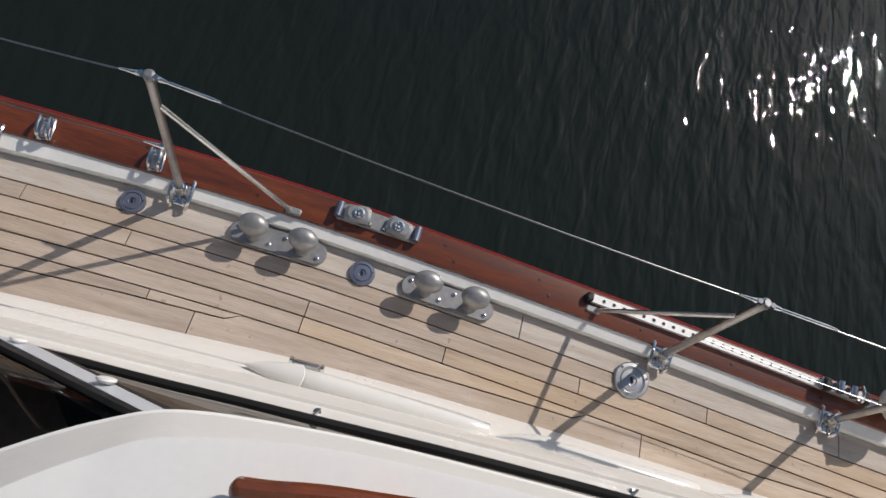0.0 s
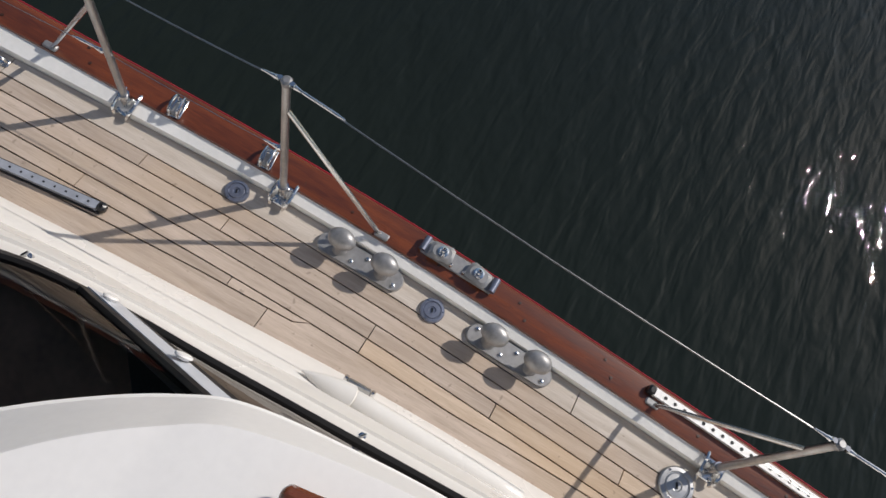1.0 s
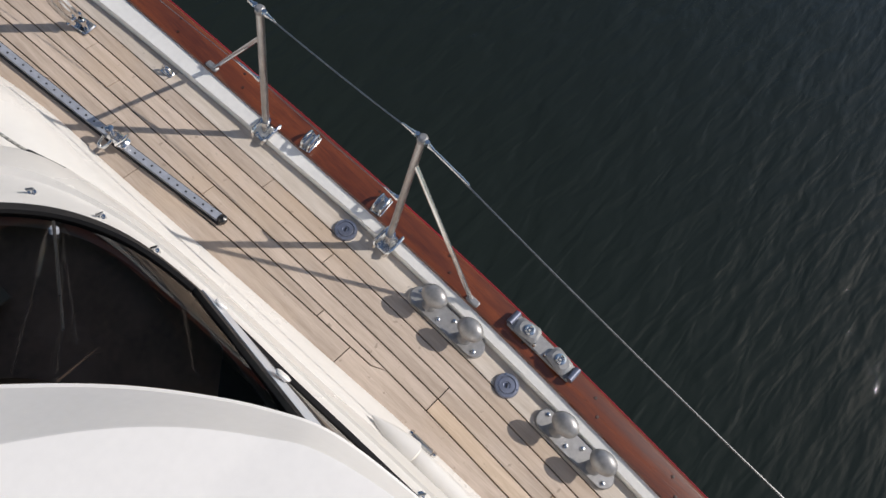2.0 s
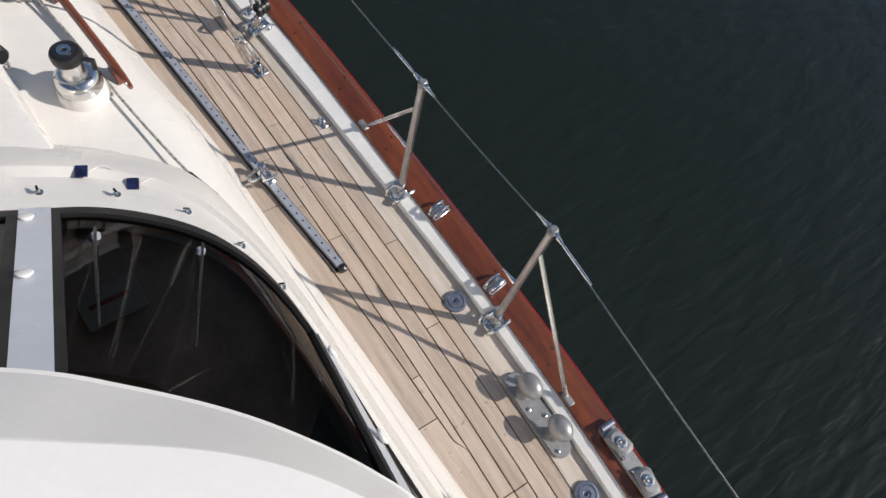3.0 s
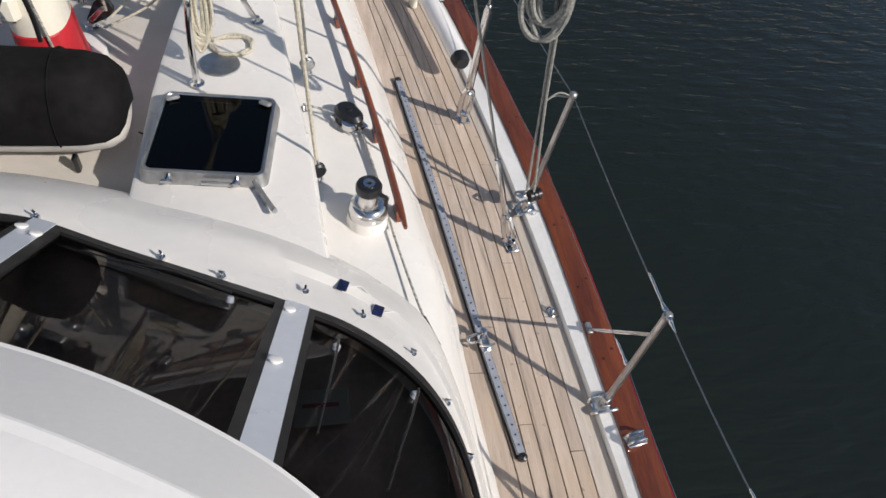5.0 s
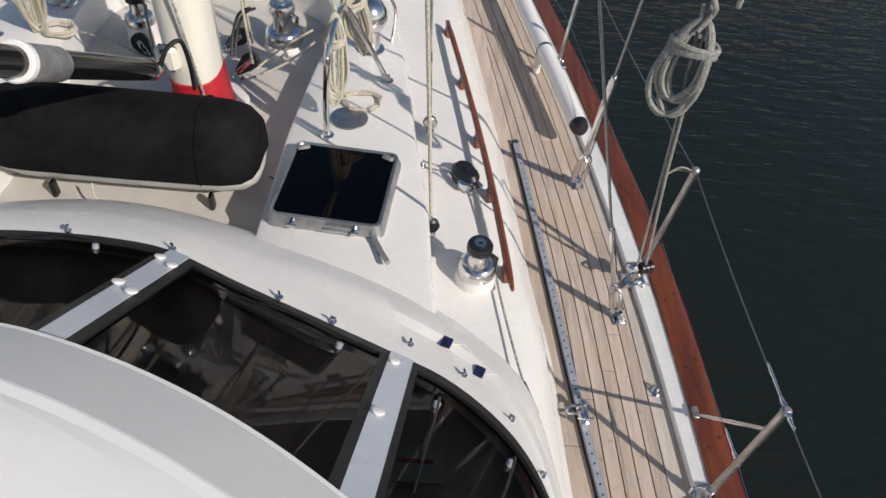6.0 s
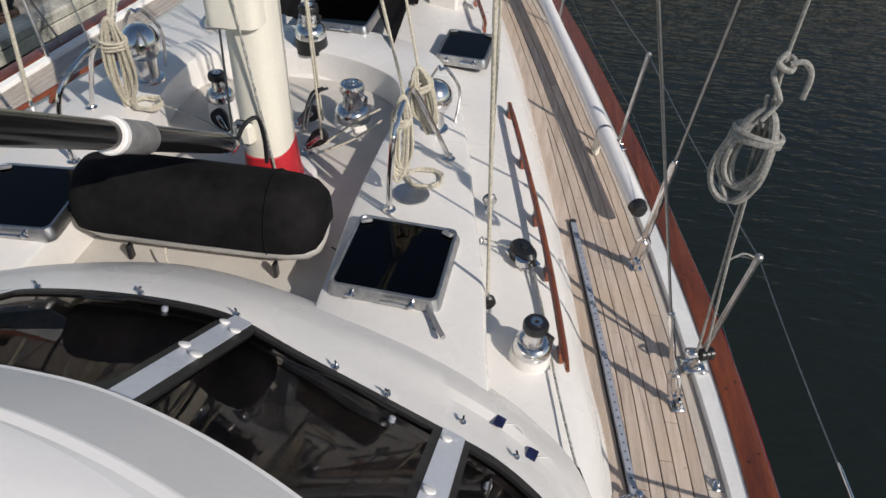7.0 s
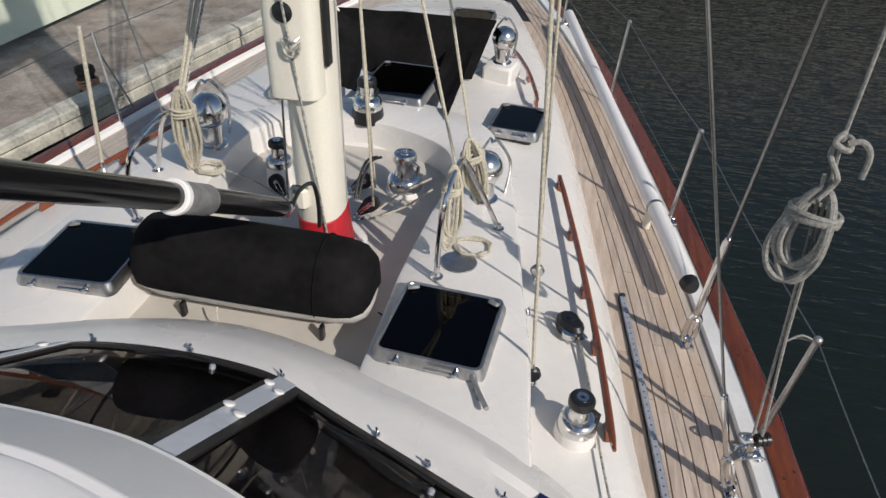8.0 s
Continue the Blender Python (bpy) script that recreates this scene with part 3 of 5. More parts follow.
def stanchion(foot, top, brace=None, label="polished steel lifeline stanchion bolted inside the bulwark"):
    foot, top = Vector(foot), Vector(top)
    foot = foot + (foot - top).normalized() * (foot.z - deck_z(foot.x) - 0.045)
    st = thing("stanchion", label, "stanchion", foot, group="lifeline stanchions")
    yaw = heading(foot.y)
    b = turn_at((foot.x, foot.y, deck_z(foot.x) + 0.012), yaw)
    m = M()
    m.box(b @ Vector((0.0, 0, 0.006)), (0.085, 0.060, 0.014), b, 0.004)
    m.box(b @ Vector((0.034, 0, 0.024)), (0.034, 0.088, 0.024), b, 0.008)
    for s in (-1, 1):
        m.tube(spline([b @ Vector((-0.050, s * 0.026, 0.006)), b @ Vector((-0.036, s * 0.034, 0.030)), b @ Vector((0.0, s * 0.036, 0.040)), b @ Vector((0.036, s * 0.034, 0.042)), b @ Vector((0.056, s * 0.03, 0.030))], 4), 0.0075)
    bracket = part("base_bracket", m, STEEL, st)
    for s in (-1, 1):
        part("bolt", M().lathe([(0.009, 0), (0.009, 0.005), (0.005, 0.008)], turn_at(b @ Vector((-0.03, s * 0.018, 0.013)), 0), 8), STEEL, bracket)
    d = (top - foot).normalized()
    m = M().tube([foot - d * 0.03, foot + d * 0.055], 0.020, 12)
    part("socket", m, STEEL, st)
    m = M().tube([foot, top - d * 0.01], 0.0135, 12)
    part("tube", m, DULL, st)
    m = M().lathe([(0.015, -0.022), (0.017, -0.018), (0.017, -0.002), (0.010, 0.005)], turn_at(top), 12)
    part("cap", m, GREYMETAL, st)
    if brace:
        bf = Vector(brace)
        a = foot.lerp(top, 0.80)
        m = M().tube([a, bf + Vector((0, 0, 0.012))], 0.0085, 10)
        br = part("brace", m, STEEL, st)
        m = M().box(bf + Vector((0, -0.012 if bf.y < foot.y else 0.012, 0.007)), (0.026, 0.055, 0.016), pose(0, 0, 0, 0, 0, heading(bf.y)), 0.004)
        part("foot_plate", m, GREYMETAL, br)
    return st


TOPS = {}
for key, foot, top, brace in (
        ("A", (2.294, -2.359, 0.113), (2.342, -2.358, 0.689), (2.338, -2.735, 0.042)),
        ("B", (2.280, -1.695, 0.105), (2.311, -1.684, 0.664), (2.305, -1.362, 0.047)),
        ("C", (2.228, -4.180, 0.108), (2.259, -4.173, 0.680), (2.318, -3.905, 0.042)),
        ("G", (2.180, -4.872, 0.108), (2.226, -4.872, 0.690), None),
        ("D", (2.180, -0.640, 0.140), (2.229, -0.640, 0.747), None),
        ("E", (1.954, 1.180, 0.140), (1.996, 1.180, 0.735), None),
        ("F", (1.582, 3.077, 0.180), (1.622, 3.080, 0.780), None),
        ("H", (1.07, 4.98, 0.20), (1.10, 4.99, 0.80), None)):
    stanchion(foot, top, brace)
    TOPS[key] = (Vector(foot), Vector(top))


def lifeline(keys, f, r, label, fittings=()):
    pts = []
    for a, b in zip(keys, keys[1:]):
        p, q = TOPS[a][0].lerp(TOPS[a][1], f), TOPS[b][0].lerp(TOPS[b][1], f)
        for i in range(6):
            t = i / 6
            pts.append(p.lerp(q, t) - Vector((0, 0, 0.10 * t * (1 - t) * (p - q).length / 2)))
    pts.append(q)
    w = thing("lifeline", label, "wire rope", pts[0], group="lifelines")
    part("wire", M().tube(pts, r, 6), WIRE, w)
    for k, to, n in fittings:
        p, q = TOPS[k][0].lerp(TOPS[k][1], f), TOPS[to][0].lerp(TOPS[to][1], f)
        d = (q - p).normalized()
        m = M()
        m.tube([p + d * 0.015, p + d * 0.03, p + d * 0.05], [0.004, 0.008, 0.005], 8)
        m.tube([p + d * 0.05, p + d * 0.06, p + d * n, p + d * (n + 0.03)], [0.0035, 0.0052, 0.0052, 0.0028], 8)
        part("turnbuckle", m, STEEL, w)
        m = M()
        m.lathe([(0.008, -0.006), (0.012, 0), (0.008, 0.006)], turn_at(p + d * 0.02 + Vector((0, 0, 0.004))), 10)
        part("shackle", m, STEEL, w)
    return w


lifeline("GCABDEFH", 0.985, 0.0026, "twisted steel upper lifeline wire through the stanchion heads", (("C", "G", 0.20), ("C", "A", 0.05), ("A", "C", 0.17), ("A", "B", 0.05), ("B", "D", 0.14), ("B", "A", 0.04)))
lifeline("ABDEFH", 0.36, 0.0016, "thin steel lower lifeline wire", (("A", "B", 0.05), ("B", "D", 0.10)))
lifeline("CG", 0.36, 0.0016, "short lower lifeline wire abaft the gate")


def mooring_bollard(y, dx=0.0):
    c = D(rail_s(y) - 0.112 + dx, y)
    b = turn_at(c, heading(y) + 1)
    ob = thing("mooring_bollard", "grey cast twin mooring bollard with mushroom heads", "bollard", c, group="twin mooring bollards")
    m = M()
    out = [(0.042 * math.cos(a), 0.135 * (1 if math.sin(a) > 0 else -1) + 0.042 * math.sin(a)) for a in [math.pi * (k + 0.5) / 10 for k in range(20)]]
    m.prism(out, 0.0, 0.018, b, 0.005)
    base = part("base_plate", m, GREYMETAL, ob)
    for k, s in ((0, -0.145), (1, -0.02), (2, 0.03), (3, 0.145)):
        m = M().lathe([(0.008, 0), (0.008, 0.004), (0.004, 0.006)], b @ pose(0.018 if k % 2 else -0.02, s, 0.018), 10)
        part("bolt", m, STEEL, base)
    for s in (-1, 1):
        q = b @ pose(0.0, s * 0.088, 0.016)
        m = M()
        m.lathe([(0.030, 0), (0.024, 0.015), (0.019, 0.04), (0.020, 0.075)], q, 16)
        part("post", m, GREYMETAL, ob)
        m = M()
        prof = [(0.016, 0.056), (0.036, 0.062), (0.045, 0.078), (0.042, 0.093), (0.030, 0.106), (0.013, 0.112)]
        rings = [[q @ Vector((r * 0.86 * math.cos(2 * math.pi * k / 20) + 0.008, r * 1.18 * math.sin(2 * math.pi * k / 20), h + 0.12 * r * math.cos(2 * math.pi * k / 20))) for k in range(20)] for r, h in prof]
        m.grid(rings, closed=True).cap(rings[-1]).cap(rings[0], True)
        part("head", m, GREYMETAL, ob)
    return ob


mooring_bollard(-2.729, 0.012)
mooring_bollard(-3.364, 0.017)


def deck_filler(x, y, r, mat, label):
    b = turn_at(D(x, y, 0.0), 20)
    ob = thing("deck_filler_cap", label, "filler cap", D(x, y), group="deck filler caps")
    m = M().lathe([(r, 0.0), (r * 1.0, 0.008), (r * 0.93, 0.013), (r * 0.74, 0.014), (r * 0.70, 0.010)], b, 28)
    part("flange", m, mat, ob)
    m = M().lathe([(r * 0.66, 0.004), (r * 0.66, 0.011), (r * 0.60, 0.014), (r * 0.30, 0.0145), (r * 0.26, 0.011), (r * 0.10, 0.011)], b, 24)
    lid = part("lid", m, mat, ob)
    m = M().box(b @ Vector((0, 0, 0.0125)), (r * 0.34, r * 0.12, 0.004), b)
    part("key_slot", m, BLACK, lid)
    for k in range(3):
        a = 2.1 * k + 0.5
        m = M().lathe([(r * 0.07, 0.012), (r * 0.06, 0.016)], b @ pose(r * 0.85 * math.cos(a), r * 0.85 * math.sin(a), 0), 8)
        part("screw", m, STEEL, ob)
    return ob


deck_filler(2.212, -2.210, 0.045, BLUECAP, "blue-grey anodised round deck filler cap")
deck_filler(2.206, -3.044, 0.047, BLUECAP, "blue-grey anodised round deck filler cap with key slot")
deck_filler(2.114, -4.098, 0.068, DULL, "large grey steel round deck plate")


def rail_chock(y):
    c = along(y, 0.045, 0.058)
    b = turn_at(c, heading(y) + 8)
    ob = thing("rail_chock", "polished steel open chock on the caprail", "chock", c, group="rail chocks")
    m = M().box(b @ Vector((0, 0, 0.004)), (0.085, 0.05, 0.008), b, 0.003)
    part("base_plate", m, STEEL, ob)
    for s in (-1, 1):
        m = M()
        m.tube(spline([b @ Vector((-0.038, s * 0.014, 0.008)), b @ Vector((-0.03, s * 0.016, 0.032)), b @ Vector((0.0, s * 0.018, 0.040)), b @ Vector((0.03, s * 0.016, 0.034)), b @ Vector((0.038, s * 0.014, 0.008))], 4), 0.0065, 8)
        part("cheek", m, STEEL, ob)
    m = M().box(b @ Vector((-0.012, 0, 0.016)), (0.05, 0.022, 0.018), b, 0.005)
    part("saddle", m, GREYMETAL, ob)


rail_chock(-1.862)
rail_chock(-2.243)

# double roller fairlead on the caprail
c = along(-3.045, 0.072, 0.058)
b = turn_at(c, heading(-3.04) + 1)
ob = thing("roller_fairlead", "grey alloy double roller fairlead on the caprail", "fairlead", c)
part("base_plate", M().box(b @ Vector((0, 0, 0.006)), (0.066, 0.30, 0.012), b, 0.004), GREYMETAL, ob)
for s in (-1, 1):
    hd_ = part("housing", M().box(b @ Vector((0.0, s * 0.078, 0.026)), (0.068, 0.095, 0.030), b @ pose(0, 0, 0, 0, 0, s * 10), 0.012), GREYMETAL, ob, "grey roller housing")
    part("roller", M().lathe([(0.020, 0.034), (0.021, 0.046), (0.014, 0.050), (0.008, 0.046), (0.003, 0.052)], b @ pose(0.0, s * 0.075, 0), 20), STEEL, hd_)
    part("end_roller", M().tube([b @ Vector((-0.028, s * 0.146, 0.022)), b @ Vector((0.028, s * 0.146, 0.022))], [0.014, 0.014], 12), BLUECAP, ob)
    part("pin", M().lathe([(0.006, 0.008), (0.006, 0.030), (0.003, 0.034)], b @ pose(-0.022, s * 0.026, 0), 8), STEEL, ob)

# perforated toe track on the caprail, abaft the gate
tt = thing("toe_track", "bright perforated alloy track on the caprail's outer edge", "track", along(-3.88, 0.080, 0.056))
m = M()
rows = [[along(y, 0.080 + o, 0.054 + h) for y in span(-5.5, -3.88, 0.1)] for o, h in ((-0.016, 0.0), (-0.016, 0.022), (0.016, 0.022), (0.016, 0.0))]
m.grid(rows + [rows[0]])
for e in (0, -1):
    m.cap([r[e] for r in rows])
rail_ob = part("rail", m, ALLOY, tt)
part("end_stop", M().box(along(-3.868, 0.078, 0.070), (0.034, 0.028, 0.036), pose(0, 0, 0, 0, 0, heading(-3.9)), 0.006), BLACK, tt)
m = M()
for k in range(22):
    y = -3.925 - 0.040 * k
    m.lathe([(0.0068, 0.0), (0.0068, 0.0015)], turn_at(along(y, 0.080, 0.0758)), 8)
tagged(part("hole", m, BLACK, rail_ob), kind="stuff")

# sheet car parked on the toe track
c = along(-4.90, 0.080, 0.076)
b = turn_at(c, heading(-4.9))
ob = thing("toe_track_car", "black and chrome sheet car parked on the caprail track", "track car", c)
part("slider", M().box(b @ Vector((0, 0, 0.012)), (0.046, 0.20, 0.026), b, 0.007), DULL, ob)
for q in (-0.082, 0.078):
    part("end_pad", M().box(b @ Vector((0, q, 0.016)), (0.050, 0.034, 0.036), b, 0.008), BLACK, ob)
for q in (-0.02, 0.035):
    part("roller", M().tube([b @ Vector((-0.022, q, 0.038)), b @ Vector((0.022, q, 0.038))], 0.015, 12), STEEL, ob)
part("bail", M().tube(spline([b @ Vector((-0.02, -0.05, 0.02)), b @ Vector((-0.03, -0.045, 0.05)), b @ Vector((0, -0.04, 0.066)), b @ Vector((0.03, -0.045, 0.05)), b @ Vector((0.02, -0.05, 0.02))], 5), 0.006, 8), STEEL, ob)

# unseen ball on the caprail, abaft the stanchions, added to cast a round shadow
c = along(-5.11, 0.090, 0.058)
ob = thing("shadow_ball", "unseen pale ball on the caprail, added to cast a round shadow", "fender", c)
part("ball", M().lathe([(0.012, 0.0), (0.046, 0.012), (0.074, 0.042), (0.084, 0.084), (0.074, 0.126), (0.046, 0.156), (0.022, 0.168)], turn_at(c), 24), ROOFTOP, ob)
part("eye", M().tube(spline([c + Vector((-0.014, 0, 0.163)), c + Vector((-0.012, 0, 0.187)), c + Vector((0.012, 0, 0.187)), c + Vector((0.014, 0, 0.163))], 4), 0.007, 8), BLACK, ob)

# genoa track with its car
track_x = curve_of([(-1.885, 1.900), (-1.40, 1.835), (-0.5, 1.735), (0.335, 1.633)])
gt = thing("genoa_track", "long perforated grey alloy sheet track on a black bed", "track", D(1.83, -1.4))


def strip(a, b, half, h0, h1, step=0.12):
    m = M()
    rows = [[D(track_x(y) + o, y, h) for y in span(a, b, step)] for o, h in ((-half, h0), (-half * 0.9, h1), (half * 0.9, h1), (half, h0))]
    m.grid(rows)
    for e in (0, -1):
        m.cap([r[e] for r in rows])
    return m


part("bed", strip(-1.885, 0.335, 0.024, 0.0, 0.009), BLACK, gt)
rail_ob = part("rail", strip(-1.875, 0.325, 0.0165, 0.009, 0.025), TRACKMETAL, gt)
m = M()
for k in range(53):
    y = -1.84 + 0.0405 * k
    m.lathe([(0.0042, 0.0), (0.0042, 0.0015)], turn_at(D(track_x(y), y, 0.0246)), 8)
tagged(part("hole", m, BLACK, rail_ob), kind="stuff")
for y in (-1.888, 0.338):
    part("end_stop", M().box(D(track_x(y), y, 0.018), (0.034, 0.03, 0.034), pose(0, 0, 0, 0, 0, 7), 0.008), BLACK, gt)
c = D(track_x(-1.40), -1.40, 0.025)
car = thing("sheet_car", "polished steel sheet lead car with a shackle on the track", "track car", c)
b = turn_at(c, 8)
part("slider", M().box(b @ Vector((0, 0, 0.012)), (0.046, 0.085, 0.024), b, 0.008), STEEL, car)
part("plunger", M().lathe([(0.012, 0), (0.012, 0.02), (0.016, 0.022), (0.016, 0.034), (0.01, 0.038)], b @ pose(0, 0.034, 0.02), 12), STEEL, car)
part("bail", M().tube(spline([b @ Vector((-0.022, -0.03, 0.024)), b @ Vector((-0.036, -0.036, 0.058)), b @ Vector((-0.01, -0.05, 0.075)), b @ Vector((0.02, -0.036, 0.058)), b @ Vector((0.022, -0.02, 0.024))], 5), 0.006, 8), STEEL, car)
part("shackle", M().tube(spline([b @ Vector((-0.03, -0.01, 0.05)), b @ Vector((-0.062, 0.0, 0.035)), b @ Vector((-0.065, 0.03, 0.022)), b @ Vector((-0.03, 0.035, 0.034))], 5), 0.006, 8), STEEL, car)


def padeye(p, yaw, label, s=1.0):
    b = turn_at(p, yaw)
    ob = thing("padeye", label, "padeye", p, group="padeyes")
    part("base_plate", M().box(b @ Vector((0, 0, 0.004)), (0.03 * s, 0.055 * s, 0.008), b, 0.003), STEEL, ob)
    part("eye", M().tube(spline([b @ Vector((0, -0.018 * s, 0.006)), b @ Vector((0, -0.017 * s, 0.026 * s)), b @ Vector((0, 0, 0.036 * s)), b @ Vector((0, 0.017 * s, 0.026 * s)), b @ Vector((0, 0.018 * s, 0.006))], 4), 0.0055 * s, 8), STEEL, ob)
    return ob


padeye(D(2.175, -1.228), 10, "small steel padeye on the side deck")


def shroud(base, way, tb, r, label, heavy):
    """A rigging wire: deck plate, toggle, turnbuckle and wire."""
    base, way = Vector(base), Vector(way).normalized()
    ob = thing("shroud", label, "shroud", base, group="shrouds")
    b = turn_at(base, 10)
    part("chainplate", M().box(b @ Vector((0.005, 0, 0.007)), (0.062, 0.085, 0.014), b, 0.004), STEEL, ob)
    part("lug", M().box(b @ Vector((0, 0, 0.035)), (0.018 * heavy, 0.050 * heavy, 0.055), b, 0.008), STEEL, ob)
    p = base + way * 0.06
    side = way.cross(Vector((0, 1, 0))).normalized()
    for s in (-1, 1):
        part("toggle", M().tube(spline([p + side * 0.012 * s - way * 0.015, p + side * 0.015 * heavy * s + way * 0.02, p + side * 0.014 * heavy * s + way * 0.10 * heavy, p + side * 0.006 * s + way * 0.13 * heavy], 4), 0.0088 * heavy, 8), STEEL, ob)
    t = Matrix.Translation(p + way * 0.075 * heavy) @ way.to_track_quat("Z", "Y").to_matrix().to_4x4()
    part("toggle_body", M().box(t.translation, (0.018 * heavy, 0.022 * heavy, 0.085 * heavy), t, 0.006), STEEL, ob)
    part("pin", M().tube([p - side * 0.035, p + side * 0.035], 0.009, 10), STEEL, ob)
    part("clevis", M().tube([p + way * 0.10 * heavy - side * 0.026, p + way * 0.10 * heavy + side * 0.026], 0.008, 8), STEEL, ob)
    q = p + way * 0.12 * heavy
    part("turnbuckle", M().tube([q, q + way * 0.02, q + way * 0.03, q + way * (tb - 0.02), q + way * tb, q + way * (tb + 0.04)], [0.006, 0.008, 0.0115 * heavy, 0.0115 * heavy, 0.007, 0.005], 10), STEEL, ob)
    part("lock_nut", M().lathe([(0.014, 0), (0.016, 0.006), (0.014, 0.012)], Matrix.Translation(q + way * tb) @ way.to_track_quat("Z", "Y").to_matrix().to_4x4(), 6), STEEL, ob)
    part("wire", M().tube([q + way * tb, q + way * 9.0], r, 8), WIRE, ob)
    return ob


shroud(D(2.062, -0.852), (-0.550, 0.111, 1.918), 0.34, 0.0060, "slender steel shroud with its turnbuckle on the side deck", 1.25)
shroud(D(1.962, 0.050), (-0.032, -0.246, 0.90), 0.60, 0.0078, "heavy steel shroud with a long turnbuckle on the side deck", 1.7)


# ---- ropes ----
def rope_line(pts, r, mat, label, name="rope", n=8, group=""):
    return solo(name, M().tube(pts, r, n), mat, label, "rope", group)


def hanging_coil(top, low, width, turns, r, mat, label, face=(0.4, -1, 0), seed=1, name="rope_coil", spread=(0.3, 1.1)):
    """A gathered coil of rope: drooping loops under a bound neck."""
    rnd = random.Random(seed)
    top, low = Vector(top), Vector(low)
    face = Vector(face).normalized()
    down = (low - top)
    side = down.cross(face).normalized()
    ob = thing(name, label, "rope coil", low, group="rope coils")
    line = []
    for k in range(turns):
        w = width * rnd.uniform(*spread) / 2
        ln = rnd.uniform(0.80, 1.04)
        sh = rnd.uniform(-0.14, 0.14) * width
        dp = rnd.uniform(-0.6, 0.6) * width * 0.5
        for t, ws in ((0.05, 0.30), (0.22, 0.72), (0.45, 1.0), (0.70, 1.08), (0.90, 0.72), (1.0, 0.0), (0.92, -0.72), (0.72, -1.08), (0.45, -1.0), (0.2, -0.72), (0.04, -0.25)):
            line.append(top + down * (t * ln) + side * (ws * w + sh * t) + face * (dp * math.sin(t * 3) + rnd.uniform(-0.004, 0.004)))
    m = M().tube(spline(line, 4), r, 6)
    part("hank", m, mat, ob)
    ring = []
    for k in range(3):
        c = top + down * (0.24 + 0.05 * k)
        ring += [c + side * (width * 0.52 * math.cos(a)) + face * (width * 0.34 * math.sin(a)) + down.normalized() * (0.012 * math.sin(a + k)) for a in [2 * math.pi * i / 12 for i in range(12)]]
    m = M().tube(spline(ring, 2), r, 6)
    part("binding", m, mat, ob)
    return ob


# tackle and coil by the shrouds
blk = Vector((2.165, -0.655, 0.150))
ob = thing("foot_block", "black triple-sheave block lashed to the stanchion's foot", "block", blk)
b = turn_at(blk, 10)
for k, s in enumerate((-0.022, 0.0, 0.022)):
    part("sheave", M().tube([b @ Vector((0.02 + s, -0.006 + 0.004 * k, 0.0)), b @ Vector((0.036 + s, -0.006 + 0.004 * k, 0.0))], [0.030, 0.030], 16), BLACK, ob)
part("cheek", M().box(b @ Vector((-0.03, 0, 0.0)), (0.05, 0.034, 0.028), b, 0.008), STEEL, ob)
part("lashing", M().tube(spline([b @ Vector((-0.05, -0.02, -0.01)), b @ Vector((-0.075, 0.0, 0.012)), b @ Vector((-0.05, 0.03, 0.0)), b @ Vector((-0.02, 0.01, 0.02))], 5), 0.006), DULL, ob)
knot = Vector((1.988, -0.736, 1.605))
part_top = Vector((1.985, -0.725, 1.98))
rope_line([blk + Vector((0.02, 0.0, 0.02)), (2.096, -0.684, 0.76), (2.052, -0.706, 1.10), knot, part_top, part_top + (part_top - knot) * 9], 0.0066, GREYROPE, "grey braided rope tackle rising from the rail block", group="standing ropes")
rope_line([blk + Vector((-0.012, 0.012, 0.02)), (2.086, -0.672, 0.76), (2.040, -0.695, 1.10), knot + Vector((-0.012, 0, -0.12))], 0.0066, GREYROPE, "grey braided rope tackle rising from the rail block", group="standing ropes")
lash = TOPS["D"][1]
rope_line(spline([lash + Vector((0, 0, -0.02)), lash + Vector((-0.07, -0.01, 0.01)), (2.095, -0.672, 0.72), lash + Vector((-0.07, 0.02, -0.03)), lash + Vector((0, 0.01, -0.03))], 5), 0.004, GREYROPE, "thin cord tying the tackle to a stanchion head")
coil = hanging_coil((2.000, -0.735, 1.44), (1.972, -0.748, 1.075), 0.150, 8, 0.0105, GREYROPE, "thick coil of grey braided rope hanging on the tackle", face=(-0.45, -1, 0.3), seed=4, spread=(0.55, 1.05))
m = M()
m.tube(spline([knot + Vector((0.0, 0, 0.03)), knot + Vector((-0.025, -0.02, 0.0)), knot + Vector((0.02, -0.025, -0.02)), knot + Vector((0.02, 0.01, 0.01)), knot + Vector((-0.02, 0.0, -0.04)), knot + Vector((0.01, -0.03, -0.10)), knot + Vector((0.025, -0.01, -0.14)), knot + Vector((-0.01, -0.02, -0.20))], 5), 0.0095, 8)
m.tube(spline([knot + Vector((0.01, -0.02, 0.0)), knot + Vector((0.05, -0.02, 0.01)), knot + Vector((0.085, -0.02, -0.03)), knot + Vector((0.088, -0.02, -0.11))], 5), 0.0095, 8)
part("hitch", m, GREYROPE, coil)

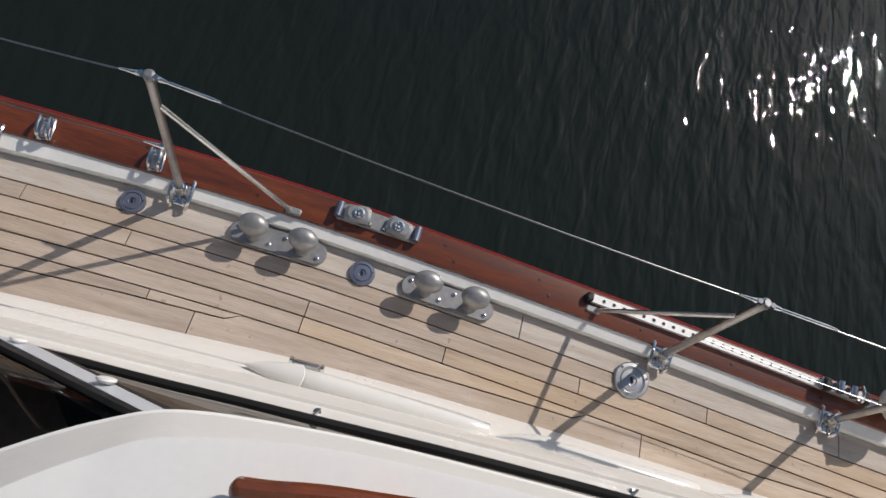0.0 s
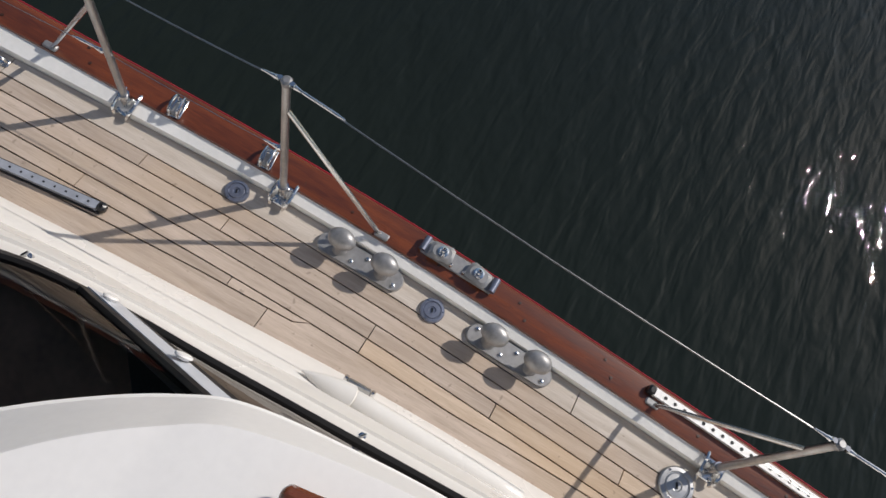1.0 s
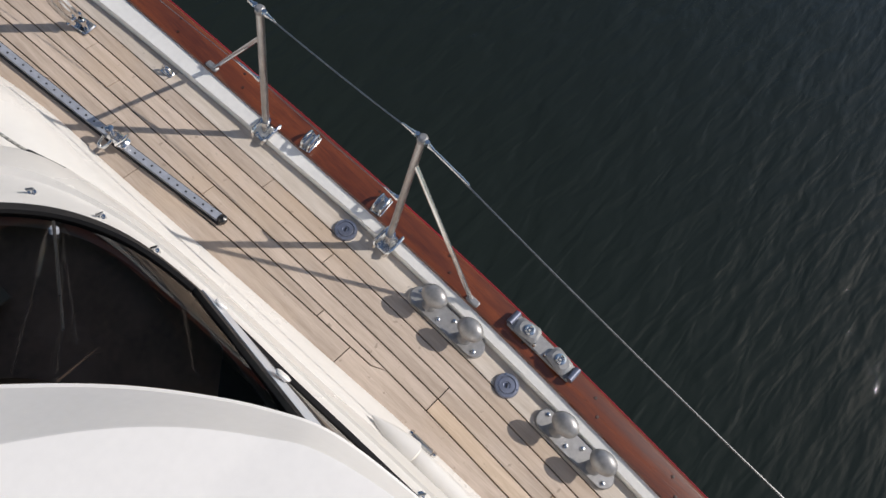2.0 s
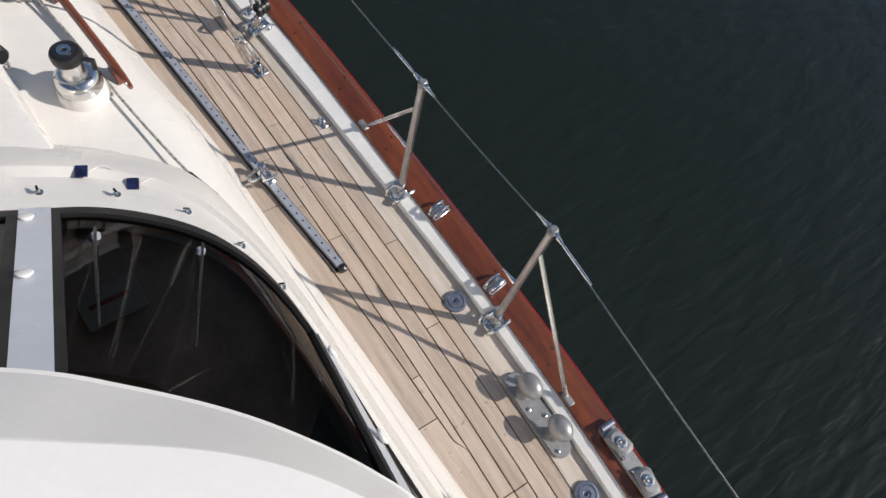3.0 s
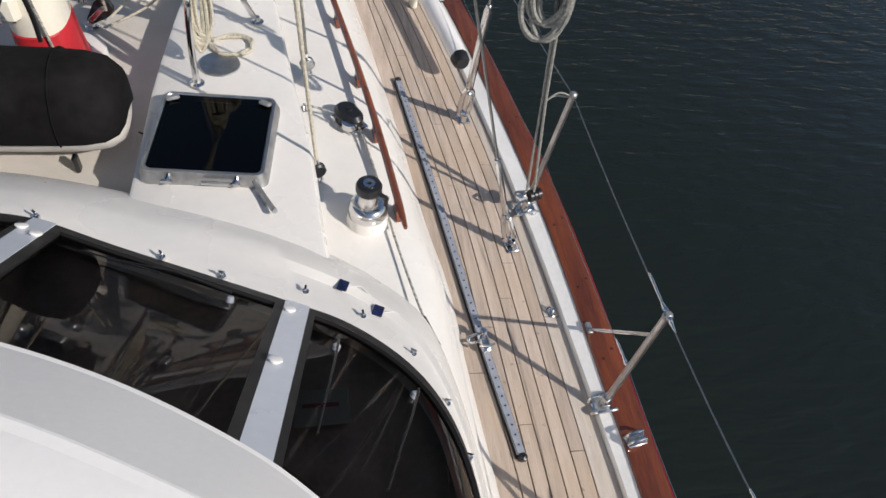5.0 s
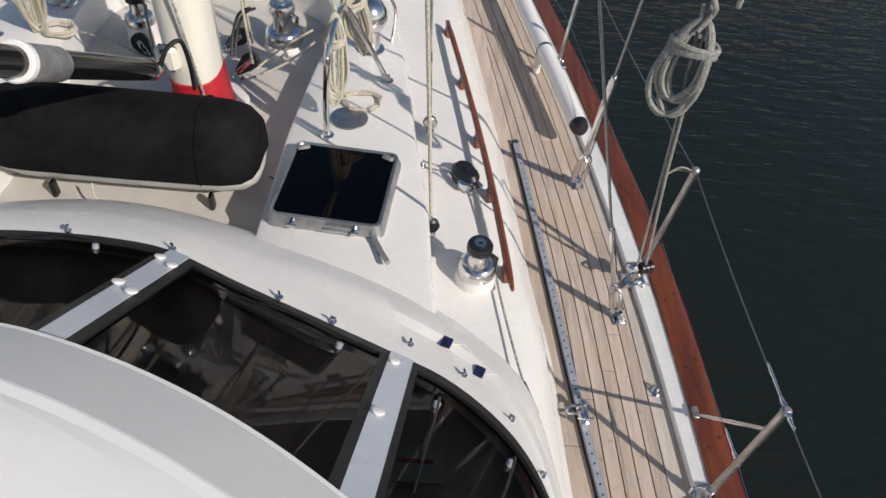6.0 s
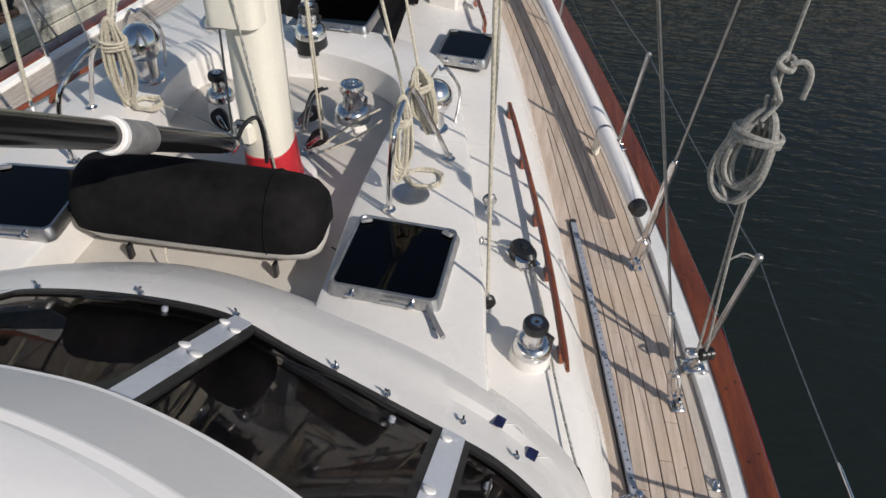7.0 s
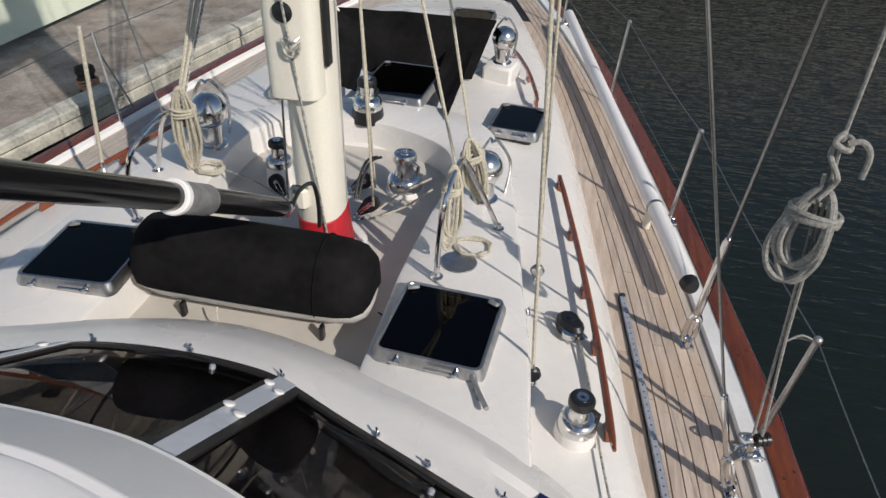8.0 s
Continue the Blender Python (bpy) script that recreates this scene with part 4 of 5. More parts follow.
# ---- stowed pole on the side deck ----
pole_a, pole_b = Vector((1.980, 0.39, 0.17)), Vector((1.12, 4.74, 0.30))
pv = (pole_b - pole_a).normalized()
pole = thing("stowed_pole", "white painted spinnaker pole stowed along the bulwark", "pole", pole_a)
part("tube", M().tube([pole_a, pole_b], 0.051, 24), ROOFTOP, pole)
part("end_cap", M().tube([pole_a - pv * 0.05, pole_a - pv * 0.03, pole_a + pv * 0.012], [0.036, 0.049, 0.0525], 24), BLACK, pole, "black plastic end cap")
for t in (0.17,):
    c = pole_a.lerp(pole_b, t)
    ck = thing("pole_chock", "painted deck chock carrying the stowed pole", "chock", (c.x, c.y, deck_z(c.x)), group="pole chocks")
    part("foot", M().box((c.x - 0.030, c.y, (deck_z(c.x) + c.z - 0.02) / 2), (0.040, 0.06, c.z - deck_z(c.x) - 0.02), pose(0, 0, 0, 0, 0, 11), 0.012), SPAR, ck)
    part("strap", M().tube([c - pv * 0.012, c + pv * 0.012], 0.0545, 24), DULL, ck)


# ---- coachroof and trunk fittings ----
def handrail(pts, feet, label, r=0.0165):
    pts = spline(pts, 6)
    ob = thing("grab_rail", label, "grab rail", pts[0], group="wooden grab rails")
    n = len(pts)
    rs = [r * min(1.0, 0.5 + 0.35 * min(i, n - 1 - i)) for i in range(n)]
    part("rail", M().tube(pts, rs, 10), HANDRAIL, ob)
    for f in feet:
        p = pts[int(f * (n - 1))]
        d = (pts[min(int(f * (n - 1)) + 1, n - 1)] - pts[max(int(f * (n - 1)) - 1, 0)]).normalized()
        base = Vector((p.x, p.y, p.z - 0.075))
        m = M()
        m.grid([[base.lerp(p, t) + d * (s * (0.045 - 0.02 * math.sin(t * 3.1))) + d.cross(Vector((0, 0, 1))) * (u * 0.012) for s, u in ((-1, -1), (1, -1), (1, 1), (-1, 1))] for t in (0, 0.5, 1.0)], closed=True)
        part("foot", m, HANDRAIL, ob)


handrail([(1.205, 1.03, 0.375), (1.30, 0.50, 0.375), (1.385, 0.0, 0.37), (1.455, -0.48, 0.365), (1.52, -1.02, 0.355)], (0.04, 0.27, 0.5, 0.73, 0.92), "varnished wooden grab rail along the coachroof's edge")
handrail([(0.70, 3.10, 0.43), (0.86, 2.60, 0.44), (0.975, 2.10, 0.43)], (0.04, 0.5, 0.96), "varnished wooden grab rail on the forward coachroof")
handrail([(-1.78, -0.60, 0.37), (-1.76, -0.1, 0.37), (-1.62, 0.43, 0.38), (-1.54, 0.78, 0.38), (-1.42, 1.30, 0.38)], (0.03, 0.35, 0.68, 0.97), "varnished wooden grab rail along the port coachroof edge")
handrail([(1.430, -2.978, 1.308), (1.436, -3.03, 1.320), (1.456, -3.16, 1.343), (1.482, -3.5, 1.354), (1.492, -4.4, 1.354)], (0.55, 0.96), "varnished wooden grab rail on the pilothouse roof", 0.0185)


def winch(x, y, z, s, label, pedestal=0.0, base_mat=None, top_mat=None, handle=False):
    ob = thing("winch", label, "winch", (x, y, z), group="winches")
    b = Matrix.Translation((x, y, z + pedestal)) @ Matrix.Diagonal((s, s, s, 1))
    if pedestal:
        part("pedestal", M().lathe([(0.098 * s, -0.02), (0.092 * s, pedestal * 0.7), (0.088 * s, pedestal)], Matrix.Translation((x, y, z)), 28), base_mat or GELCOAT, ob, "white moulded pedestal")
    part("skirt", M().lathe([(0.086, 0.0), (0.088, 0.012), (0.087, 0.035), (0.080, 0.055), (0.066, 0.066), (0.052, 0.070)], b, 28), STEEL, ob)
    part("drum", M().lathe([(0.050, 0.066), (0.044, 0.085), (0.042, 0.115), (0.046, 0.135), (0.056, 0.142)], b, 24), STEEL, ob)
    top = part("crown", M().lathe([(0.046, 0.138), (0.057, 0.143), (0.058, 0.170), (0.052, 0.182), (0.034, 0.187), (0.030, 0.184), (0.016, 0.183)], b, 24), top_mat or STEEL, ob)
    part("socket", M().lathe([(0.029, 0.182), (0.027, 0.189), (0.012, 0.190), (0.009, 0.180)], b, 10), STEEL, top)
    part("stripper", M().tube([b @ Vector((0.045, -0.03, 0.15)), b @ Vector((0.075, -0.045, 0.14)), b @ Vector((0.07, -0.05, 0.10))], 0.010 * s, 8), top_mat or STEEL, ob)
    return ob


winch(1.372, -0.925, 0.295, 0.92, "chrome self-tailing winch with black top on white base", 0.055, GELCOAT, BLACK)
winch(0.256, 0.795, 0.285, 1.28, "chrome halyard winch on a low base in the mast well", 0.03)
winch(-0.523, 0.70, 0.285, 0.92, "chrome halyard winch with black top beside the mast", 0.13, None, BLACK)
winch(-0.15, 1.40, TRUNK - 0.01, 1.15, "chrome and black winch at the well's forward end", 0.07, BLACK, BLACK)

# deck organiser block and its ropes
c = Vector((1.325, -0.315, 0.305))
ob = thing("deck_block", "black foot block with chrome sheave on the coachroof", "block", c)
b = turn_at(c, 35) @ Matrix.Diagonal((1.25, 1.25, 1.25, 1))
part("base_plate", M().box(b @ Vector((0, 0, 0.005)), (0.085, 0.13, 0.012), b, 0.004), STEEL, ob)
part("housing", M().prism([(0.05 * math.cos(a) * (1.0 if math.sin(a) > 0 else 0.85), 0.066 * math.sin(a)) for a in [2 * math.pi * k / 18 for k in range(18)]], 0.012, 0.062, b, 0.014), BLACK, ob)
part("sheave", M().lathe([(0.030, 0.020), (0.030, 0.045)], b @ pose(-0.028, -0.038, 0), 16), STEEL, ob)
part("knob", M().lathe([(0.014, 0.060), (0.012, 0.068), (0.004, 0.070)], b, 12), BLACK, ob)
rope_line(spline([(1.36, -0.36, 0.335), (1.415, -0.62, 0.325), (1.475, -1.03, 0.318), (1.545, -1.40, 0.315), (1.585, -1.53, 0.32)], 5), 0.0052, FLECK, "flecked rope leading aft over the coachroof")
rope_line([(1.552, -1.43, 0.318), (1.592, -1.56, 0.325)], 0.0085, BLACK, "black thimble end of a control line")
rope_line(spline([(1.115, -0.30, 0.40), (1.22, -0.30, 0.365), (1.30, -0.31, 0.345)], 5), 0.0052, FLECK, "flecked rope between the trunk and the block")
padeye((1.118, -0.31, 0.375), 5, "small steel eye on the trunk's side", 0.8)
padeye((1.175, -0.99, 0.36), 5, "small steel eye on the trunk's aft corner", 0.7)


def lead_block(p, upto, mat, label, body=BLACK, r=0.008):
    p, upto = Vector(p), Vector(upto)
    d = (upto - p).normalized()
    ob = thing("lead_block", label, "block", p, group="rope lead blocks")
    part("swivel", M().lathe([(0.020, 0), (0.020, 0.01), (0.012, 0.022)], turn_at(p), 12), STEEL, ob)
    q = p + d * 0.055
    side = d.cross(Vector((1, 0.3, 0))).normalized()
    for s in (-1, 1):
        part("cheek", M().tube([q + side * (0.010 * s), q + side * (0.018 * s)], [0.036, 0.028], 14), body, ob)
    part("sheave", M().tube([q - side * 0.008, q + side * 0.008], 0.031, 14), DULL, ob)
    part("becket", M().tube([q + d * 0.02, q + d * 0.06], 0.009, 8), STEEL, ob)
    rope_line([q, q + d * 11.0], r, mat, "cream braided rope standing up from a block", group="standing ropes")


lead_block((1.178, -0.720, 0.335), (1.06, -0.651, 1.928), ROPE, "black cam block on the coachroof")
lead_block((1.140, 0.00, 0.345), (1.074, 0.0, 1.743), ROPE, "steel shackle block on the coachroof", DULL, 0.007)


def deck_hatch(x, y, z, w, l, yaw, label, hinges=True, tilt=0.0):
    b = Matrix.Translation((x, y, z)) @ pose(0, 0, 0, tilt, 0, yaw)
    ob = thing("deck_hatch", label, "hatch", (x, y, z), group="deck hatches")

    def rr(hw, hl, r):
        pts = []
        for cx, cy, a0 in ((hw - r, hl - r, 0), (-hw + r, hl - r, 90), (-hw + r, -hl + r, 180), (hw - r, -hl + r, 270)):
            for k in range(6):
                a = radians(a0 + 18 * k)
                pts.append((cx + r * math.cos(a), cy + r * math.sin(a)))
        return pts
    m = M()
    o, i = rr(w / 2, l / 2, 0.036), rr(w / 2 - 0.019, l / 2 - 0.019, 0.026)
    o2 = rr(w / 2 + 0.010, l / 2 + 0.010, 0.042)
    rings = [[b @ Vector((*p, h)) for p in q] for q, h in ((o2, -0.02), (o2, 0.006), (o, 0.03), (rr(w / 2 - 0.004, l / 2 - 0.004, 0.034), 0.044), (rr(w / 2 - 0.014, l / 2 - 0.014, 0.03), 0.046), (i, 0.040), (i, 0.015))]
    m.grid(rings, closed=True)
    part("frame", m, DULL, ob, "brushed alloy rim")
    m = M().cap([b @ Vector((*p, 0.041)) for p in i])
    part("lid", m, HATCHGLASS, ob, "dark smoked acrylic lid", smooth=False, skyward=True)
    part("well", M().box(b @ Vector((0, 0, 0.003)), (w - 0.045, l - 0.045, 0.02), b), RUBBER, ob)
    for s in (-1, 1):
        part("handle", M().box(b @ Vector((s * (w / 2 - 0.045), l / 2 - 0.05, 0.05)), (0.055, 0.03, 0.018), b @ pose(0, 0, 0, 0, 0, -s * 25), 0.007), GREYMETAL, ob)
        if hinges:
            hg = part("hinge", M().box(b @ Vector((s * w * 0.27, -l / 2 - 0.012, 0.022)), (0.02, 0.05, 0.03), b, 0.006), STEEL, ob)
            part("pin", M().tube([b @ Vector((s * w * 0.27 - 0.02, -l / 2 - 0.03, 0.024)), b @ Vector((s * w * 0.27 + 0.02, -l / 2 - 0.03, 0.024))], 0.008, 8), STEEL, hg)
    if hinges:
        part("hinge_bar", M().tube([b @ Vector((0.0, -l / 2 - 0.03, 0.024)), b @ Vector((w * 0.27, -l / 2 - 0.03, 0.024))], 0.008, 8), STEEL, ob)
    return ob


deck_hatch(0.762, -0.645, TRUNK + 0.02, 0.465, 0.475, -5, "square deck hatch with dark smoked lid and alloy rim")
deck_hatch(-0.985, -0.515, TRUNK + 0.02, 0.46, 0.47, 3, "square deck hatch with dark smoked lid beside the raft")
deck_hatch(0.868, 1.715, 0.395, 0.345, 0.44, -6, "smaller deck hatch with dark smoked lid", True)
deck_hatch(-0.05, 1.97, TRUNK + 0.01, 0.50, 0.66, -4, "large forward hatch half hidden by black canvas")
deck_hatch(-0.86, 1.95, 0.395, 0.36, 0.44, 5, "smaller port hatch with dark smoked lid")
deck_hatch(0.19, 3.95, 0.40, 0.42, 0.42, 0, "far forehatch with dark smoked lid", False)

# flush deck plate
ob = thing("deck_plate", "round brushed steel deck plate on the trunk", "deck plate", (0.752, -0.135, TRUNK + 0.013))
part("rim", M().lathe([(0.090, 0), (0.088, 0.006), (0.080, 0.007)], Matrix.Translation((0.752, -0.135, TRUNK + 0.012)), 28), DULL, ob)
part("disc", M().lathe([(0.078, 0), (0.078, 0.005), (0.03, 0.0055)], Matrix.Translation((0.752, -0.135, TRUNK + 0.013)), 28), DULL, ob)

# horn cleat on the trunk
ob = thing("horn_cleat", "small grey horn cleat on the trunk", "cleat", (0.967, -0.975, TRUNK))
d = Vector((0.088, -0.178, 0)).normalized()
cc = Vector((0.967, -0.965, TRUNK + 0.004))
part("horn", M().tube(spline([cc - d * 0.105 + Vector((0, 0, 0.036)), cc - d * 0.03 + Vector((0, 0, 0.026)), cc + d * 0.03 + Vector((0, 0, 0.026)), cc + d * 0.105 + Vector((0, 0, 0.036))], 5), 0.0115, 8), GREYMETAL, ob)
for s in (-1, 1):
    part("leg", M().lathe([(0.012, 0), (0.009, 0.028)], turn_at(cc + d * 0.025 * s), 10), GREYMETAL, ob)


def guard_bar(pts, label):
    ob = thing("guard_bar", label, "guard bar", pts[0], group="mast guard bars")
    part("bar", M().tube(spline(pts, 8), 0.0135, 10), STEEL, ob)
    for p in (pts[0], pts[-1]):
        part("foot", M().lathe([(0.032, 0), (0.032, 0.005), (0.018, 0.012), (0.015, 0.03)], turn_at(Vector(p)), 16), STEEL, ob)
    return ob


guard_bar([(0.666, -0.275, TRUNK + 0.012), (0.672, -0.285, 0.70), (0.690, -0.27, 0.90), (0.700, -0.17, 0.965), (0.712, -0.03, 0.985), (0.728, 0.045, 0.955), (0.790, 0.105, 0.80), (0.850, 0.158, 0.64), (0.903, 0.205, TRUNK + 0.012)], "polished steel mast guard bar hung with rope coils")
guard_bar([(-0.955, -0.16, TRUNK + 0.012), (-0.93, -0.19, 0.70), (-0.86, -0.22, 0.90), (-0.83, -0.10, 0.98), (-0.845, 0.12, 0.98), (-0.95, 0.22, 0.85), (-1.123, 0.345, TRUNK + 0.012)], "polished steel mast guard bar on the port trunk")
hanging_coil((0.700, -0.10, 1.01), (0.695, -0.17, 0.585), 0.085, 13, 0.0085, ROPE, "cream rope coil hanging on the guard bar", seed=7)
hanging_coil((0.735, 0.10, 1.05), (0.80, 0.18, 0.66), 0.105, 13, 0.0085, ROPE, "fuller cream rope coil hanging on the guard bar", seed=9)
hanging_coil((-0.835, 0.27, 1.07), (-0.93, 0.40, TRUNK + 0.03), 0.125, 11, 0.0085, ROPE, "cream rope coil hanging on the port guard bar", seed=11)


def flat_coil(c, r, turns, rr, mat, label, seed):
    rnd = random.Random(seed)
    pts = []
    for k in range(turns * 12):
        a = 2 * math.pi * k / 12
        q = r * (0.75 + 0.3 * rnd.random())
        pts.append(Vector(c) + Vector((q * math.cos(a), q * 0.8 * math.sin(a), rr + 0.004 * (k // 12) + 0.003 * rnd.random())))
    return solo("rope_coil", M().tube(spline(pts, 3), rr, 6), mat, label, "rope coil", "rope coils")


flat_coil((0.80, 0.0, TRUNK + 0.012), 0.10, 2, 0.008, ROPE, "loop of cream rope lying on the trunk", 3)
flat_coil((-0.83, 0.42, TRUNK + 0.012), 0.085, 5, 0.008, ROPE, "heap of cream rope lying on the port trunk", 5)


def dorade(x, y, z, s, label, facing):
    """A cowl ventilator with a ball-shaped polished hood."""
    ob = thing("cowl_vent", label, "ventilator", (x, y, z), group="cowl ventilators")
    b = Matrix.Translation((x, y, z)) @ pose(0, 0, 0, 0, 0, facing) @ Matrix.Diagonal((s, s, s, 1))
    part("base_ring", M().lathe([(0.080, 0), (0.078, 0.010), (0.062, 0.014)], b, 24), STEEL, ob)
    part("neck", M().lathe([(0.056, 0.01), (0.055, 0.07), (0.060, 0.14)], b, 24), STEEL, ob)
    m = M()
    c = Vector((0, -0.01, 0.205))
    rings = []
    for k in range(11):
        a = radians(-78 + 156 * k / 10)
        rings.append([b @ (c + Vector((0.098 * math.cos(a) * math.cos(2 * math.pi * j / 24), 0.098 * math.cos(a) * math.sin(2 * math.pi * j / 24), 0.098 * math.sin(a)))) for j in range(24)])
    m.grid(rings, closed=True).cap(rings[-1]).cap(rings[0], True)
    part("hood", m, STEEL, ob)
    for q in (-1, 1):
        part("guard", M().tube(spline([b @ Vector((q * 0.07, 0.13, 0)), b @ Vector((q * 0.09, 0.12, 0.2)), b @ Vector((q * 0.03, 0.08, 0.33)), b @ Vector((0, 0.05, 0.335))], 5), 0.009 * s, 8), STEEL, ob)
    return ob


dorade(-0.962, 0.735, TRUNK + 0.005, 1.15, "polished steel ball-hooded ventilator on the port trunk", 20)
dorade(0.785, 0.50, TRUNK + 0.005, 1.0, "polished steel ball-hooded ventilator behind the rope coils", -20)
solo("vent_box", M().box((0.635, 2.64, 0.40), (0.25, 0.28, 0.18), pose(0, 0, 0, 0, 0, -12), 0.02), GELCOAT, "white moulded ventilator box", "vent box")
dorade(0.635, 2.64, 0.48, 1.0, "polished steel ball-hooded ventilator on a white box", 0)
dorade(-0.44, 2.56, 0.42, 0.80, "polished steel ball-hooded ventilator behind the mast", 0)

# black canvas wind scoop round the forward hatch
ob = thing("canvas_scoop", "black canvas wind scoop rigged over the forward hatch", "canvas", (0, 2.3, 0.5))


def cloth(a, b, c, d, t=0.006, sag=0.03):
    a, b, c, d = [Vector(p) for p in (a, b, c, d)]
    m = M()
    nrm = (b - a).cross(d - a).normalized()
    front = [[a.lerp(b, u / 8).lerp(d.lerp(c, u / 8), v / 5) + nrm * (sag * math.sin(math.pi * u / 8) * math.sin(math.pi * v / 5) + 0.006 * math.sin(u * 2.1 + v)) for u in range(9)] for v in range(6)]
    back = [[p - nrm * t for p in r] for r in front]
    m.grid(front)
    m.grid(back, flip=True)
    for r1, r2 in ((front[0], back[0]), (front[-1], back[-1])):
        m.grid([r1, r2])
    for e in (0, -1):
        m.grid([[r[e] for r in front], [r[e] for r in back]])
    return m


part("back_panel", cloth((-0.69, 2.48, 0.86), (0.575, 2.515, 0.86), (0.42, 2.42, 0.40), (-0.42, 2.36, 0.40)), COVER, ob)
part("side_panel", cloth((0.20, 2.59, 0.62), (0.42, 2.55, 0.62), (0.395, 1.42, 0.50), (0.20, 1.95, 0.52)), COVER, ob)
part("side_panel", cloth((-0.74, 2.47, 0.86), (-0.42, 2.44, 0.70), (-0.33, 1.72, 0.50), (-0.50, 1.80, 0.50)), COVER, ob)
part("top_panel", cloth((-0.69, 2.48, 0.86), (0.575, 2.515, 0.86), (0.50, 3.1, 0.62), (-0.60, 3.1, 0.62)), COVER, ob)

# ---- life raft ----
ob = thing("life_raft", "life raft canister under a fitted black canvas cover", "life raft", (-0.165, -0.48, 0.29))
ra, rb = Vector((-0.735, -0.455, 0.525)), Vector((0.425, -0.475, 0.525))
ax = (rb - ra).normalized()
sd = Vector((0, 0, 1)).cross(ax).normalized()


def barrel(r, lo, hi, stretch):
    """Skin of a round-ended canister between two angles about its length."""
    m = M()
    prof = [(0.0, 0.10), (0.004, 0.48), (0.018, 0.74), (0.05, 0.91), (0.10, 0.985), (0.16, 1.0), (0.5, 1.01), (0.80, 1.0), (0.88, 0.975), (0.94, 0.90), (0.98, 0.72), (0.996, 0.45), (1.0, 0.10)]
    rows = []
    L = (rb - ra).length
    for t, k in prof:
        rows.append([ra + ax * (L * t * stretch + L * (1 - stretch) / 2) + (sd * math.cos(a) + Vector((0, 0, 1)) * (math.sin(a) * (1.16 if math.sin(a) > 0 else 1.0))) * r * k for a in [lo + (hi - lo) * j / 24 for j in range(25)]])
    m.grid(rows)
    for e in (0, -1):
        m.cap(rows[e])
    return m


part("canister", barrel(0.188, 0, 2 * math.pi, 0.985), GELCOAT, ob, "white moulded canister")
cov = part("cover", barrel(0.200, radians(-20), radians(193), 1.0), COVER, ob, "black canvas cover")
m = M()
c = ra.lerp(rb, 0.80)
m.tube([c + (sd * math.cos(a) + Vector((0, 0, 1)) * (math.sin(a) * (1.16 if math.sin(a) > 0 else 1.0))) * 0.203 for a in [radians(-14 + 208 * j / 20) for j in range(21)]], 0.0035, 6)
part("seam", m, COVER, cov)
for t in (0.20, 0.80):
    c = ra.lerp(rb, t)
    part("strap", M().tube([c + ax * 0.02 + (sd * math.cos(a) + Vector((0, 0, 1)) * math.sin(a)) * 0.202 for a in [radians(-75 + 75 * j / 8) for j in range(9)]], 0.007, 6), BLACK, ob)
    for s in (-1, 1):
        part("cradle_foot", M().box((c.x, c.y + s * 0.13, 0.325), (0.022, 0.045, 0.085), None, 0.008), BLACK, ob)
part("tie", M().tube(spline([(-0.28, -0.66, 0.44), (-0.27, -0.69, 0.40), (-0.25, -0.70, 0.37), (-0.23, -0.71, 0.35)], 4), 0.005), ROPE, ob)

# ---- mast ----
MX, MY = -0.02, 0.10
mast = thing("mast", "cream painted aluminium mast with red boot and halyards", "mast", (MX, MY, 0.29))


def oval(cx, cy, a, b, z, n=28, sq=2.6):
    out = []
    for k in range(n):
        t = 2 * math.pi * k / n
        c, s = math.cos(t), math.sin(t)
        out.append((cx + a * abs(c) ** (2 / sq) * (1 if c > 0 else -1), cy + b * abs(s) ** (2 / sq) * (1 if s > 0 else -1), z))
    return out


def rising(sections):
    m = M()
    m.grid(sections, closed=True)
    m.cap(sections[-1]).cap(sections[0], True)
    return m


part("spar", rising([oval(MX, MY, 0.116, 0.16, 0.36), oval(MX, MY, 0.114, 0.16, 1.2), oval(MX, MY, 0.114, 0.16, 9.5)]), SPAR, mast)
part("furler_housing", rising([oval(MX - 0.028, MY - 0.03, 0.108, 0.155, 1.225, sq=5), oval(MX - 0.028, MY - 0.03, 0.126, 0.175, 1.24, sq=5), oval(MX - 0.028, MY - 0.03, 0.126, 0.175, 9.5, sq=5)]), SPAR, mast)
boot = part("boot", rising([oval(MX, MY, 0.150, 0.19, 0.30), oval(MX, MY, 0.135, 0.175, 0.36), oval(MX, MY, 0.125, 0.168, 0.46), oval(MX, MY, 0.120, 0.166, 0.545), oval(MX, MY, 0.114, 0.156, 0.555)]), BOOTRED, mast, "red canvas mast boot")
part("collar", rising([oval(MX, MY, 0.215, 0.25, 0.27), oval(MX, MY, 0.21, 0.245, 0.315), oval(MX, MY, 0.19, 0.225, 0.325)]), GELCOAT, mast)
part("luff_track", M().box((MX + 0.112, MY - 0.09, 5.37), (0.024, 0.06, 8.0), None, 0.006), BLACK, mast)
part("portlight", M().lathe([(0.040, 0), (0.045, 0.012), (0.030, 0.020)], Matrix.Translation((-0.052, MY - 0.203, 1.63)) @ pose(0, 0, 0, 90), 20), BLACK, mast)
part("gooseneck", M().box((MX - 0.06, MY - 0.17, 0.70), (0.10, 0.06, 0.13), None, 0.02), SPAR, mast)
part("pin", M().lathe([(0.018, -0.01), (0.018, 0.012), (0.008, 0.014)], Matrix.Translation((MX - 0.06, MY - 0.205, 0.765)), 12), DULL, mast)
